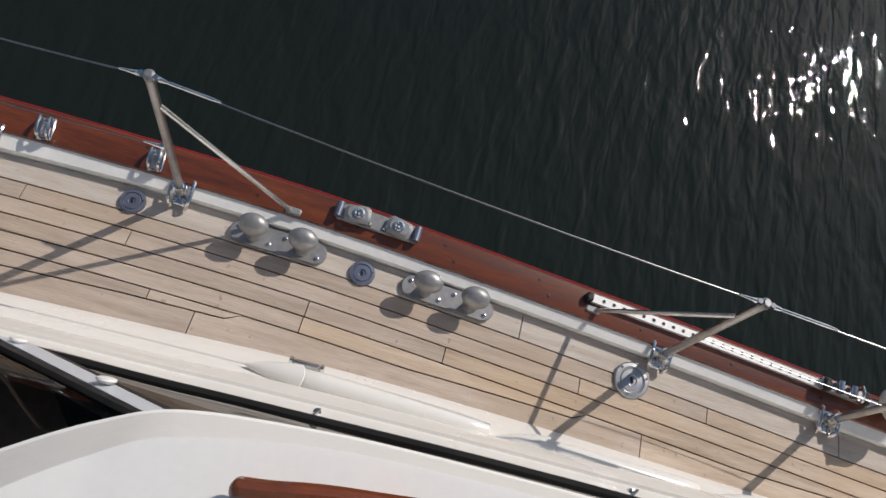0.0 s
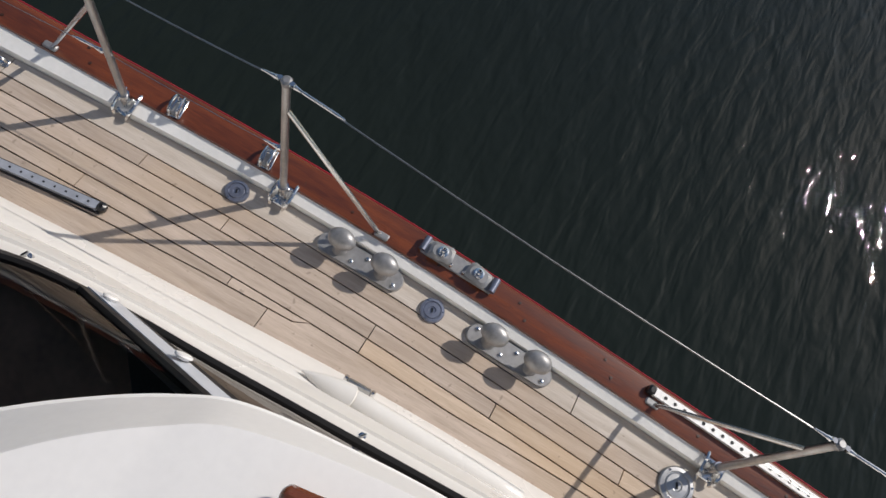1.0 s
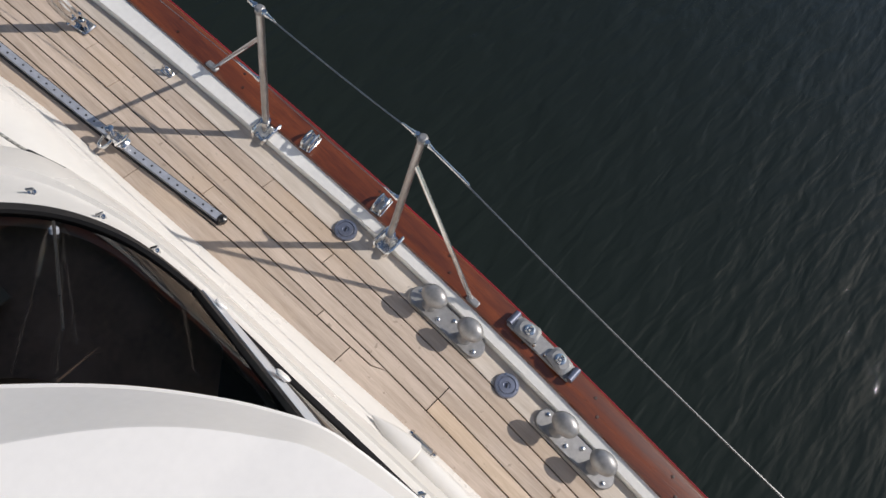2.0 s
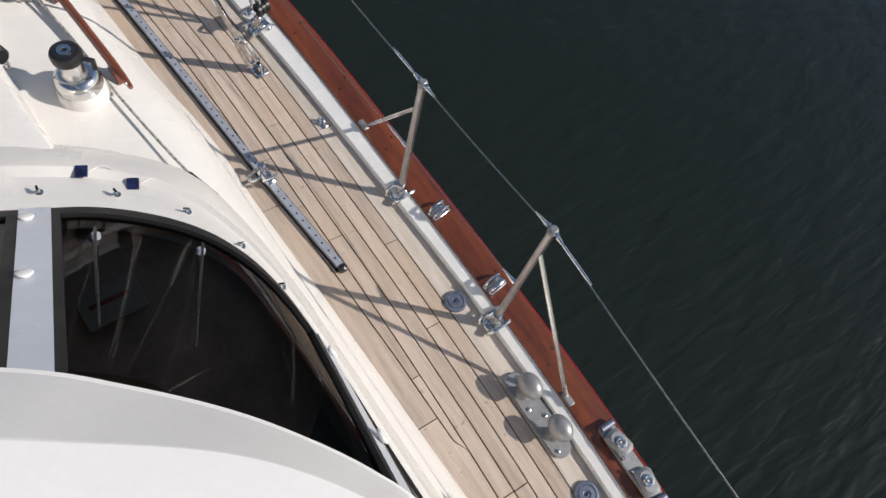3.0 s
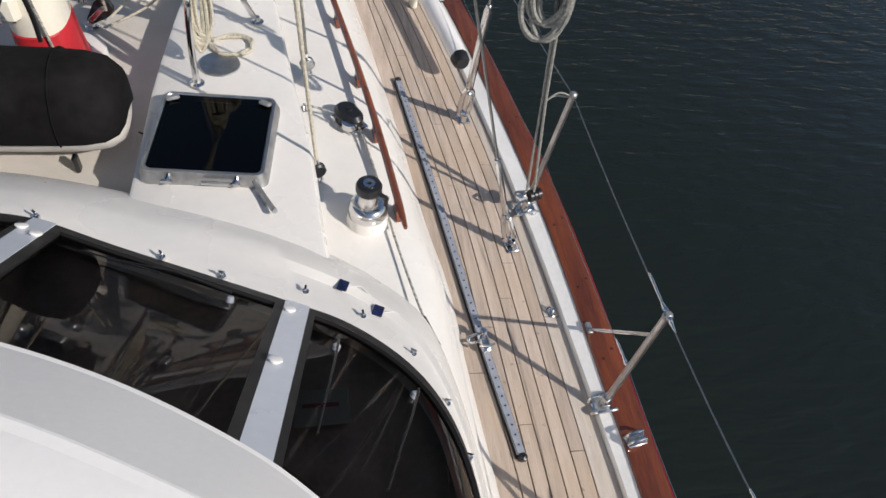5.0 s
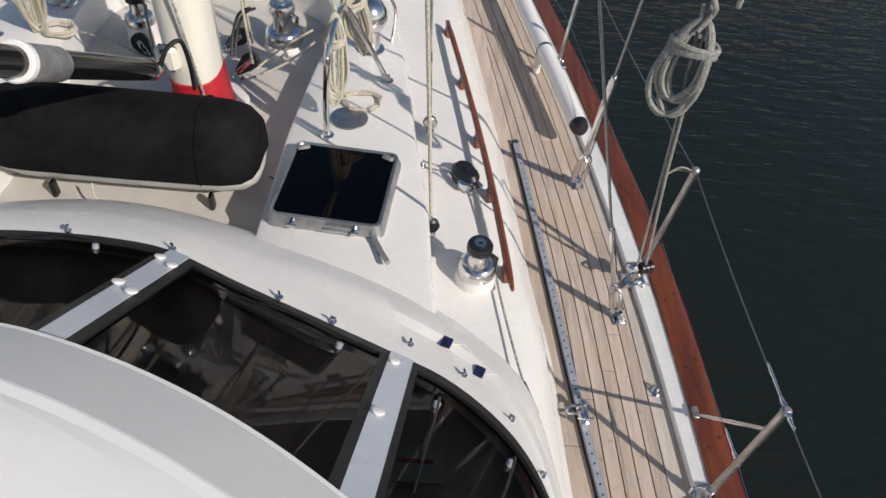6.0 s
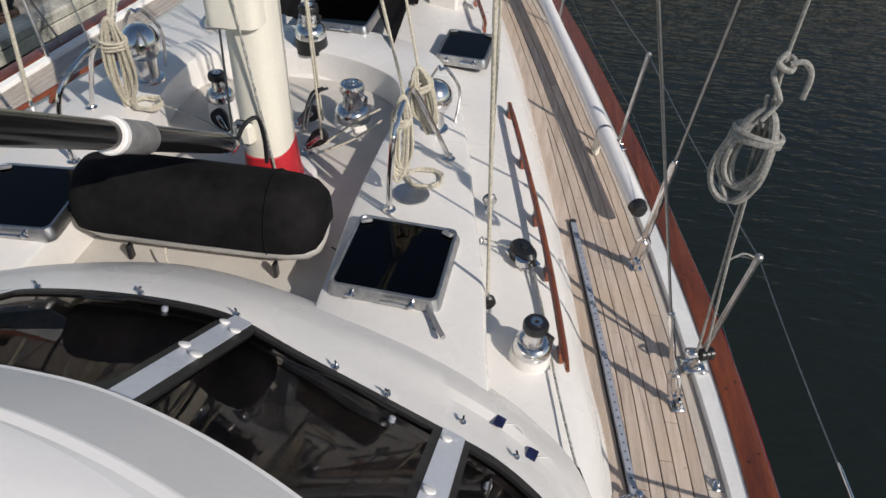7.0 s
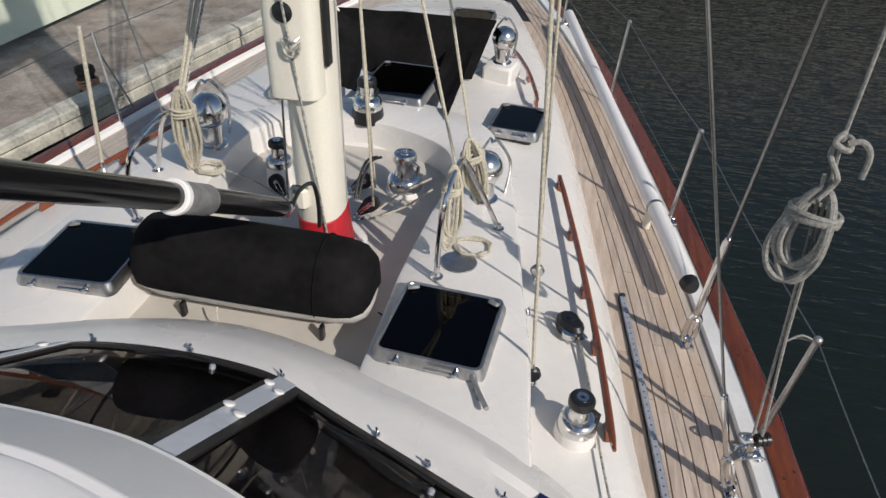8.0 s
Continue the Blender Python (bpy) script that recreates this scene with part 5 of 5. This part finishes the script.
part("padeye", M().tube(spline([(-0.055, MY - 0.20, 1.53), (-0.04, MY - 0.225, 1.515), (-0.01, MY - 0.225, 1.51), (0.01, MY - 0.20, 1.525)], 4), 0.006), STEEL, mast)
m = M()
m.tube(spline([(-0.06, MY - 0.225, 1.515), (-0.02, MY - 0.235, 1.47), (0.02, MY - 0.225, 1.51), (0.0, MY - 0.23, 1.45), (-0.05, MY - 0.23, 1.46), (-0.065, MY - 0.225, 1.52)], 4), 0.005)
part("cord", m, FLECK, mast)

# vang from the mast's foot up to the boom
va, vb = Vector((-0.035, -0.30, 0.785)), Vector((-0.03, -3.0, 2.597))
vd = (vb - va).normalized()
ob = thing("boom_vang", "black tubular boom vang with a bright alloy collar", "vang", va)
part("outer_tube", M().tube([va + vd * 0.10, va + vd * 5.86], 0.046, 24), CARBON, ob)
c1 = va + vd * 0.80
part("collar", M().tube([c1, c1 + vd * 0.012, c1 + vd * 0.215, c1 + vd * 0.23], [0.050, 0.0555, 0.0555, 0.050], 24), GREYMETAL, ob, "bright alloy collar")
part("lip", M().tube([c1 + vd * 0.205, c1 + vd * 0.210, c1 + vd * 0.232, c1 + vd * 0.237], [0.056, 0.061, 0.061, 0.056], 24), ROOFTOP, ob, "white ring on the collar")
part("end_fitting", M().tube([va + vd * 0.06, va + vd * 0.08, va + vd * 0.11], [0.040, 0.050, 0.050], 24), STEEL, ob)
part("fork", M().tube([va - vd * 0.03, va + vd * 0.08], [0.016, 0.024], 12), STEEL, ob)
part("hose", M().tube(spline([va + vd * 0.05 + Vector((0.03, 0, 0.01)), va + Vector((0.07, -0.02, 0.12)), va + Vector((0.115, 0.03, 0.13)), va + Vector((0.12, 0.06, 0.0)), va + Vector((0.10, 0.10, -0.15))], 6), 0.010), BLACK, ob, "black hydraulic hose")


# boom above the pilothouse
ob = thing("boom", "cream painted boom high over the pilothouse roof", "boom", (-0.03, -0.2, 4.07))
m = M()
rows = [[(-0.03 + w * x, y, 4.07 + 0.60 * z) for x, z in ((-0.5, 0.06), (-0.38, 0.0), (0.38, 0.0), (0.5, 0.06), (0.5, 0.9), (0.3, 1.0), (-0.3, 1.0), (-0.5, 0.9))] for y, w in ((-0.12, 0.16), (-0.5, 0.26), (-3.0, 0.30), (-6.4, 0.26), (-6.6, 0.14))]
m.grid(rows, closed=True).cap(rows[0]).cap(rows[-1])
part("spar", m, SPAR, ob)
part("vang_lug", M().box((-0.03, -5.21, 4.06), (0.05, 0.16, 0.10), None, 0.015), STEEL, ob)

# halyard blocks at the mast's foot
def turning_block(p, lean, label):
    """An upright block on a swivel: two oval cheeks with a sheave and a steel strap, leaning outward."""
    p = Vector(p)
    d = Vector(lean).normalized()
    n = Vector((0.15, -0.85, 0.5))
    n = (n - d * n.dot(d)).normalized()
    w = d.cross(n)
    b = Matrix((( w.x, d.x, n.x, p.x), (w.y, d.y, n.y, p.y), (w.z, d.z, n.z, p.z + 0.035), (0, 0, 0, 1)))
    ob = thing("turning_block", label, "block", p, group="mast foot blocks")
    part("base", M().lathe([(0.034, -0.012), (0.033, 0.004), (0.020, 0.012), (0.016, 0.035), (0.010, 0.042)], Matrix.Translation(p), 14), STEEL, ob)
    drop = [(0.016, 0.0), (0.044, 0.080), (0.046, 0.100), (0.040, 0.122), (0.026, 0.138), (0.0, 0.145), (-0.026, 0.138), (-0.040, 0.122), (-0.046, 0.100), (-0.044, 0.080), (-0.016, 0.0)]
    for s in (-1, 1):
        part("cheek", M().prism(drop, 0.016 * s - 0.005, 0.016 * s + 0.005, b, 0.003), BLACK, ob)
    part("sheave", M().prism([(0.038 * math.cos(a), 0.096 + 0.038 * math.sin(a)) for a in [2 * math.pi * k / 20 for k in range(20)]], -0.010, 0.010, b, 0.002), DULL, ob)
    part("strap", M().box(b @ Vector((0, 0.058, 0.024)), (0.024, 0.095, 0.005), b, 0.002), STEEL, ob)
    part("pin", M().lathe([(0.011, 0.024), (0.010, 0.030), (0.004, 0.031)], b @ pose(0, 0.098, 0), 12), DULL, ob)
    part("shackle", M().tube([b @ Vector((0, -0.03, 0)), b @ Vector((0, 0.02, 0))], 0.012, 10), STEEL, ob)
    return ob


turning_block((-0.048, 0.675, 0.29), (0.75, 0.25, 0.5), "black turning block with steel strap at the mast foot")
turning_block((0.070, 0.418, 0.29), (0.70, 0.25, 0.6), "black turning block beside the mast boot")
turning_block((-0.42, 0.49, 0.29), (-0.45, 0.2, 0.75), "black turning block on the mast's port side")
m = M()
for k in range(2):
    m.tube(spline([(0.09 + 0.02 * k, 0.30, 0.50), (0.10 + 0.02 * k, 0.36, 0.60), (0.13 + 0.025 * k, 0.41, 0.68), (0.185 + 0.025 * k, 0.44, 0.70)], 5), 0.0075)
solo("vent_hose", m, BLACK, "pair of black hoses curving from the mast", "hose")
for i, (p, q, r, mat) in enumerate((
        ((0.120, 0.60, 0.40), (0.115, 0.45, 1.55), 0.0075, ROPE), ((0.165, 0.40, 0.40), (0.125, 0.41, 1.56), 0.0075, ROPE),
        ((0.055, -0.06, 0.42), (-0.045, -0.125, 1.67), 0.0065, FLECK), ((0.062, 0.06, 0.42), (0.07, 0.03, 1.55), 0.0065, FLECK), ((0.072, 0.10, 0.42), (0.085, 0.09, 1.55), 0.0065, FLECK),
        ((-0.22, 0.10, 0.50), (-0.19, 0.12, 1.3), 0.006, GREYROPE),
        ((0.70, -0.06, 0.98), (0.51, 0.06, 1.66), 0.0085, ROPE), ((0.737, 0.12, 1.03), (0.575, 0.40, 1.55), 0.0075, ROPE),
        ((-0.845, 0.28, 1.02), (-0.885, 0.62, 1.375), 0.0095, ROPE), ((-0.825, 0.27, 1.02), (-0.845, 0.62, 1.375), 0.0095, ROPE), ((-0.835, 0.29, 1.02), (-0.865, 0.65, 1.39), 0.0095, ROPE), ((-0.815, 0.28, 1.02), (-0.825, 0.65, 1.39), 0.0075, FLECK),
        ((-0.86, 0.12, 0.98), (-1.15, 0.42, 1.41), 0.0045, WIRE))):
    p, q = Vector(p), Vector(q)
    rope_line([p, q, p + (q - p) * 8], r, mat, ("cream braided halyard beside the mast" if mat is ROPE else "flecked halyard beside the mast" if mat is FLECK else "thin grey line beside the mast"), "halyard", 6, "halyards")
rope_line(spline([(0.165, 0.45, 0.335), (0.3, 0.55, 0.42), (0.46, 0.62, 0.50)], 4), 0.0065, ROPE, "cream rope leading to the halyard winch")
rope_line(spline([(0.18, 0.38, 0.335), (0.34, 0.43, 0.40), (0.49, 0.50, 0.50)], 4), 0.0065, ROPE, "cream rope leading to the trunk's side")
rope_line(spline([(-0.40, 0.42, 0.36), (-0.6, 0.45, 0.44), (-0.80, 0.44, 0.50)], 4), 0.0055, FLECK, "flecked rope leading to the port trunk")
rope_line(spline([(0.40, -0.38, 0.30), (0.45, -0.40, 0.295), (0.49, -0.41, 0.31)], 4), 0.004, BLACK, "black cord across the well floor")

# port shroud and stanchions
pw = thing("port_shroud", "white-covered shroud rising from the port coachroof", "shroud", (-1.585, 0.46, 0.31))
part("turnbuckle", M().tube([(-1.585, 0.46, 0.29), (-1.58, 0.461, 0.36), (-1.575, 0.462, 0.42)], [0.022, 0.016, 0.012], 10), STEEL, pw)
part("tube", M().tube([(-1.578, 0.462, 0.40), (-1.49, 0.47, 1.20), (-1.483, 0.47, 1.26)], 0.0125, 10), ROPE, pw)
for foot, top in (((-2.275, 1.655, 0.10), (-2.413, 1.770, 0.72)), ((-1.80, 4.2, 0.12), (-1.90, 4.25, 0.74)), ((-2.50, -0.4, 0.10), (-2.58, -0.4, 0.70))):
    f, t = Vector(foot), Vector(top)
    ob = thing("stanchion", "dull steel stanchion on the quay-side rail", "stanchion", f, group="port stanchions")
    part("tube", M().tube([f, t], 0.013, 10), GREYMETAL, ob)
    part("base_bracket", M().lathe([(0.04, -0.09), (0.04, -0.08), (0.02, -0.07), (0.018, 0.04)], turn_at(f), 14), STEEL, ob)
    part("brace", M().tube([f.lerp(t, 0.8), f + Vector((0.02, 0.20, -0.05))], 0.008, 8), GREYMETAL, ob)
rope_line([(-2.58, -0.4, 0.69), (-2.413, 1.770, 0.71), (-1.90, 4.25, 0.73), (-1.2, 6.2, 0.75)], 0.003, WIRE, "port upper lifeline wire", "lifeline")

# ---- pilothouse fittings ----
for x, y in ((-0.600, -0.991), (-0.155, -1.026), (0.285, -1.060), (0.705, -1.240), (0.905, -1.330), (1.163, -1.443), (1.337, -1.578), (1.465, -1.716), (1.568, -1.885), (1.610, -2.09), (1.668, -3.0), (1.675, -4.0)):
    k = min(range(NS), key=lambda i: (sill[i].x - x) ** 2 + (sill[i].y - y) ** 2)
    p = skirt[k].lerp(sill[k], 0.94 if skirt[k].y > -1.1 else 0.78) + Vector((0, 0, 0.014))
    ob = thing("turn_button", "small steel turn-button cover fastener", "fastener", p, group="cover fasteners")
    part("stem", M().lathe([(0.012, -0.012), (0.011, 0.004), (0.004, 0.006), (0.004, 0.020)], turn_at(p), 10), STEEL, ob)
    part("wing", M().box(p + Vector((0, 0, 0.023)), (0.007, 0.024, 0.010), pose(0, 0, 0, 0, 0, 30 + 40 * math.sin(x * 9)), 0.003), DULL, ob)
for u, v in ((2.02, 0.14), (2.25, 0.18), (2.02, 0.50), (2.25, 0.54), (5.04, 0.10), (5.05, 0.52), (9.78, 0.10), (9.84, 0.70), (-2.06, 0.14), (-2.20, 0.45)):
    p = sheet(u, v, 0.016)
    q = sheet(u, v, 0.05)
    d = (q - p).normalized()
    m = M().tube([p, p + d * 0.003, p + d * 0.0035, p + d * 0.006, p + d * 0.010, p + d * 0.012], [0.014, 0.014, 0.017, 0.020, 0.019, 0.013], 16)
    part("clamp", m, ROOFTOP, pilothouse, "round white window clamp")


def wiper(u0, v0, u1, v1):
    p, q = sheet(u0, v0, 0.03), sheet(u1, v1, 0.02)
    ob = thing("window_wiper", "slim black wiper parked on a window", "wiper", p, group="window wipers")
    part("motor", M().tube([sheet(u0, v0, 0.0), sheet(u0, v0, 0.014), sheet(u0, v0, 0.018)], [0.012, 0.012, 0.008], 14), TRACKMETAL, ob)
    part("arm", M().tube([p, p.lerp(q, 0.5) + (sheet(u0, v0, 0.06) - p) * 0.5, q], [0.0045, 0.0035, 0.003], 8), BLACK, ob)
    part("blade", M().tube([q + (p - q) * 0.35 - Vector((0, 0, 0.004)), q - (p - q) * 0.35 - Vector((0, 0, 0.004))], 0.003, 6), BLACK, ob)


wiper(4.35, 0.16, 3.2, 0.17)
wiper(5.9, 0.22, 5.85, 0.62)
wiper(7.35, 0.18, 7.0, 0.62)
wiper(0.9, 0.13, -0.1, 0.15)

# two small solar cells with their lead, on the coaming
for i, (x, y) in enumerate(((1.250, -1.415), (1.365, -1.515))):
    k, f = min(((j, g / 40) for j in range(MIDS, NS) for g in range(12, 24)), key=lambda e: (skirt[e[0]].lerp(sill[e[0]], e[1]).x - x) ** 2 + (skirt[e[0]].lerp(sill[e[0]], e[1]).y - y) ** 2)
    p = Vector((x, y, skirt[k].lerp(sill[k], f).z + 0.070 - max(0.0, f - 0.4) * 0.12))
    b = Matrix.Translation(p) @ pose(0, 0, 0, -6, 8, -20)
    ob = thing("solar_cell", "tiny blue solar cell stuck to the coaming", "solar cell", p, group="solar cells")
    part("cell", M().box(p, (0.036, 0.047, 0.006), b, 0.002), SOLAR, ob)
    part("lead", M().tube(spline([b @ Vector((0.02, 0.0, 0.0)), b @ Vector((0.06, 0.02, 0.0)), b @ Vector((0.10, 0.0, -0.006)), b @ Vector((0.14, 0.02, -0.02))], 4), 0.0015, 5), ROOFTOP, ob)

# moulded side vents and a hinge plate on the coaming's flank
for tip, end in ((-2.788, -3.575), (-3.605, -4.295), (-4.33, -5.02)):
    x, z = 1.760, 0.196
    ob = thing("side_vent", "white moulded clamshell vent on the cabin side", "vent", (x, tip, z), group="side vents")
    m = M()
    rows = []
    for t, r in ((0.0, 0.003), (0.03, 0.014), (0.07, 0.028), (0.12, 0.040), (0.165, 0.046), (0.168, 0.043), (0.12, 0.036)):
        rows.append([(x + r * math.cos(a), tip - t - 0.02 * math.sin(a) * (t > 0.1), z - 0.012 + r * 0.95 * math.sin(a)) for a in [math.pi * j / 14 for j in range(15)]])
    m.grid(rows)
    part("scoop", m, GELCOAT, ob)
    y0 = tip - 0.15
    xs = [(y0, 0.012), (y0 - 0.01, 0.026), (y0 - 0.03, 0.034), (y0 - 0.10, 0.037), ((y0 + end) / 2, 0.038), (end + 0.08, 0.038), (end + 0.006, 0.037), (end, 0.033)]
    part("shell", M().tube([(x + 0.002, q, z - 0.010) for q, r in xs], [r for q, r in xs], 20), GELCOAT, ob)
    part("bead", M().tube(spline([(x - 0.040, tip + 0.03, 0.243), (x - 0.046, tip - 0.12, 0.246), (x - 0.048, end, 0.250)], 5), 0.0045, 8), GELCOAT, ob)
c = Vector((1.815, -2.965, 0.115))
ob = thing("hinge_plate", "small steel hinge plate at the foot of the cabin side", "hinge", c)
part("leaf", M().box(c, (0.03, 0.085, 0.020), pose(0, 0, 0, 0, -40, 2), 0.004), DULL, ob)
for s in (-1, 1):
    part("lug", M().box(c + Vector((0.004, s * 0.05, -0.01)), (0.03, 0.016, 0.024), pose(0, 0, 0, 0, -40, 2), 0.004), STEEL, ob)

# chart and handset on the console
ob = solo("chart", M().box((1.168, -1.875, 0.535), (0.165, 0.118, 0.004), pose(0, 0, 0, 0, 0, 2), 0.001), PAPER, "pale paper sheet with red printing on the console", "paper")
part("printed_line", M().box((1.165, -1.868, 0.5375), (0.11, 0.014, 0.001)), RED, ob, "faint red printed line")

# ---- the quay's things ----
m = M()
rows = []
for y in span(-4, 16, 0.8):
    w = 1.0 - 0.02 * (y - 6) ** 2 / 10
    rows.append([(-5.15 + 0.06 * (y - 3.7) * 0.5, y, -0.32), (-5.35 + 0.03 * (y - 3.7), y, 0.1), (-5.5 + 0.03 * (y - 3.7), y, 0.8), (-5.6 + 0.03 * (y - 3.7), y, 1.3), (-8.0, y, 1.4)])
m.grid(rows)
solo("laid_up_boat", m, HULLWHITE, "pale green-white boat hull standing on the quay", "boat")
qb = Vector((-3.60, 3.06, -0.40))
ob = thing("quay_bollard", "rusty dark mooring bollard with orange rope", "bollard", qb)
part("post", M().lathe([(0.10, 0), (0.085, 0.05), (0.075, 0.16), (0.10, 0.20), (0.09, 0.25), (0.03, 0.27)], turn_at(qb), 18), DARKWALL, ob)
m = M()
for k in range(4):
    m.tube([qb + Vector((0.10 * math.cos(a), 0.10 * math.sin(a), 0.05 + 0.025 * k + 0.01 * math.sin(a * 2 + k))) for a in [2 * math.pi * j / 16 for j in range(17)]], 0.012, 6)
m.tube(spline([qb + Vector((0.1, 0, 0.05)), qb + Vector((0.13, -0.06, 0.02)), qb + Vector((0.16, 0.05, 0.013)), qb + Vector((0.05, 0.16, 0.013))], 6), 0.012, 6)
part("mooring_rope", m, material("orange_rope", (0.45, 0.26, 0.17), 0.85, vary=0.2, scale=80), ob)


# ---- teak planks, last ----
def plank(parent, mat, edge_a, edge_b, y0, y1, gap=0.0024, th=0.014):
    """One deck plank between two edges x(y); its ends taper out where the edges meet."""
    stations = [y0 + 0.002] + [0.05 * k for k in range(math.ceil((y0 + 0.01) / 0.05), math.floor((y1 - 0.01) / 0.05) + 1)] + [y1 - 0.002]
    wide = [abs(edge_a(y) - edge_b(y)) > 2 * gap + 0.001 for y in stations]
    ys = [y for k, y in enumerate(stations) if any(wide[max(0, k - 1):k + 2])]
    if len(ys) < 2:
        return None
    s = 1 if edge_a(ys[len(ys) // 2]) > edge_b(ys[len(ys) // 2]) else -1

    def inset(y, o):
        return s * min(gap + o, abs(edge_a(y) - edge_b(y)) / 2 - 0.0002)
    rows = []
    for o, h in ((0, -th), (0, -0.0012), (0.0012, 0)):
        rows.append([D(edge_a(y) - inset(y, o), y, h) for y in ys])
    for o, h in ((0.0012, 0), (0, -0.0012), (0, -th)):
        rows.append([D(edge_b(y) + inset(y, o), y, h) for y in ys])
    m = M().grid(rows)
    for e in (0, -1):
        m.cap([r[e] for r in rows])
    ob = new("plank", mesh_of("plank", m, mat, False))
    ob.parent = parent
    return ob


rnd = random.Random(12)
W = 0.0605


def nib(y):
    """Outer edge of the cabin's margin board: strakes too thin to end in it are cut off square and let into it."""
    inner_edge = cabin_s(y) + 0.082 - 0.022 * min(1, max(0, (-2.3 - y)))
    room = rail_s(y) - 0.148 - inner_edge
    return rail_s(y) - 0.148 - W * math.floor(room / W) if room % W < 0.45 * W else inner_edge


def edge(off):
    return lambda y: max(rail_s(y) - off, nib(y))


def cabin_edge(y):
    return cabin_s(y) - 0.02


# margin board by the bulwark
ends = [-8.8, -6.6, -4.95, -3.656, -1.25, 0.6, 2.4, 4.2, 6.0, 7.7]
for a, b in zip(ends, ends[1:]):
    plank(deck_s, MARGIN, lambda y: rail_s(y) - 0.046 * (1 + 0.9 * min(1, max(0, (y + 2.2) / 1.6))), lambda y: rail_s(y) - 0.148, a, b)
# strakes, butted at staggered places
butts = {0: (-5.9, -4.408, -1.867, -0.3, 1.5, 3.3, 5.0), 1: (-5.2, -3.908, -2.25, -0.95, 0.9, 2.6, 4.4), 2: (-6.3, -3.404, -2.9, -1.15, 0.4, 2.0, 3.8), 3: (-5.6, -2.898, -1.75, 0.0, 1.8, 3.5),
         4: (-6.0, -4.6, -2.389, -1.3, 0.6, 2.4), 5: (-5.4, -3.4, -1.9, -0.4, 1.2), 6: (-4.164, -2.2, -0.8, 0.9), 7: (-5.0, -1.6, 0.3)}
for k in range(8):
    cuts = [-8.8, *butts[k], 7.4]
    for a, b in zip(cuts, cuts[1:]):
        plank(deck_s, GOLDTEAK if a + b < -7.2 - 0.4 * (k % 2) else TEAK, edge(0.148 + W * k), edge(0.148 + W * (k + 1)), a, b)
# margin board along the cabin
ends = [-8.8, -6.4, -4.164, -2.553, -1.52, -0.1, 1.6, 3.3, 5.0]
for a, b in zip(ends, ends[1:]):
    plank(deck_s, GOLDTEAK if a + b < -8 else TEAK, nib, cabin_edge, a, b)
# port deck
for k in range(8):
    cuts = [-8.6, -5.6 - 0.4 * (k % 3), -2.6 + 0.5 * (k % 2), -0.6 + 0.3 * (k % 3), 1.4 - 0.4 * (k % 2), 3.6 + 0.3 * (k % 3), 6.8]
    for a, b in zip(cuts, cuts[1:]):
        plank(deck_p, MARGIN, lambda y, k=k: min(rail_p(y) + 0.046 + 0.062 * k, cabin_p(y)), lambda y, k=k: min(rail_p(y) + 0.046 + 0.062 * (k + 1), cabin_p(y) + 0.01), a, b)
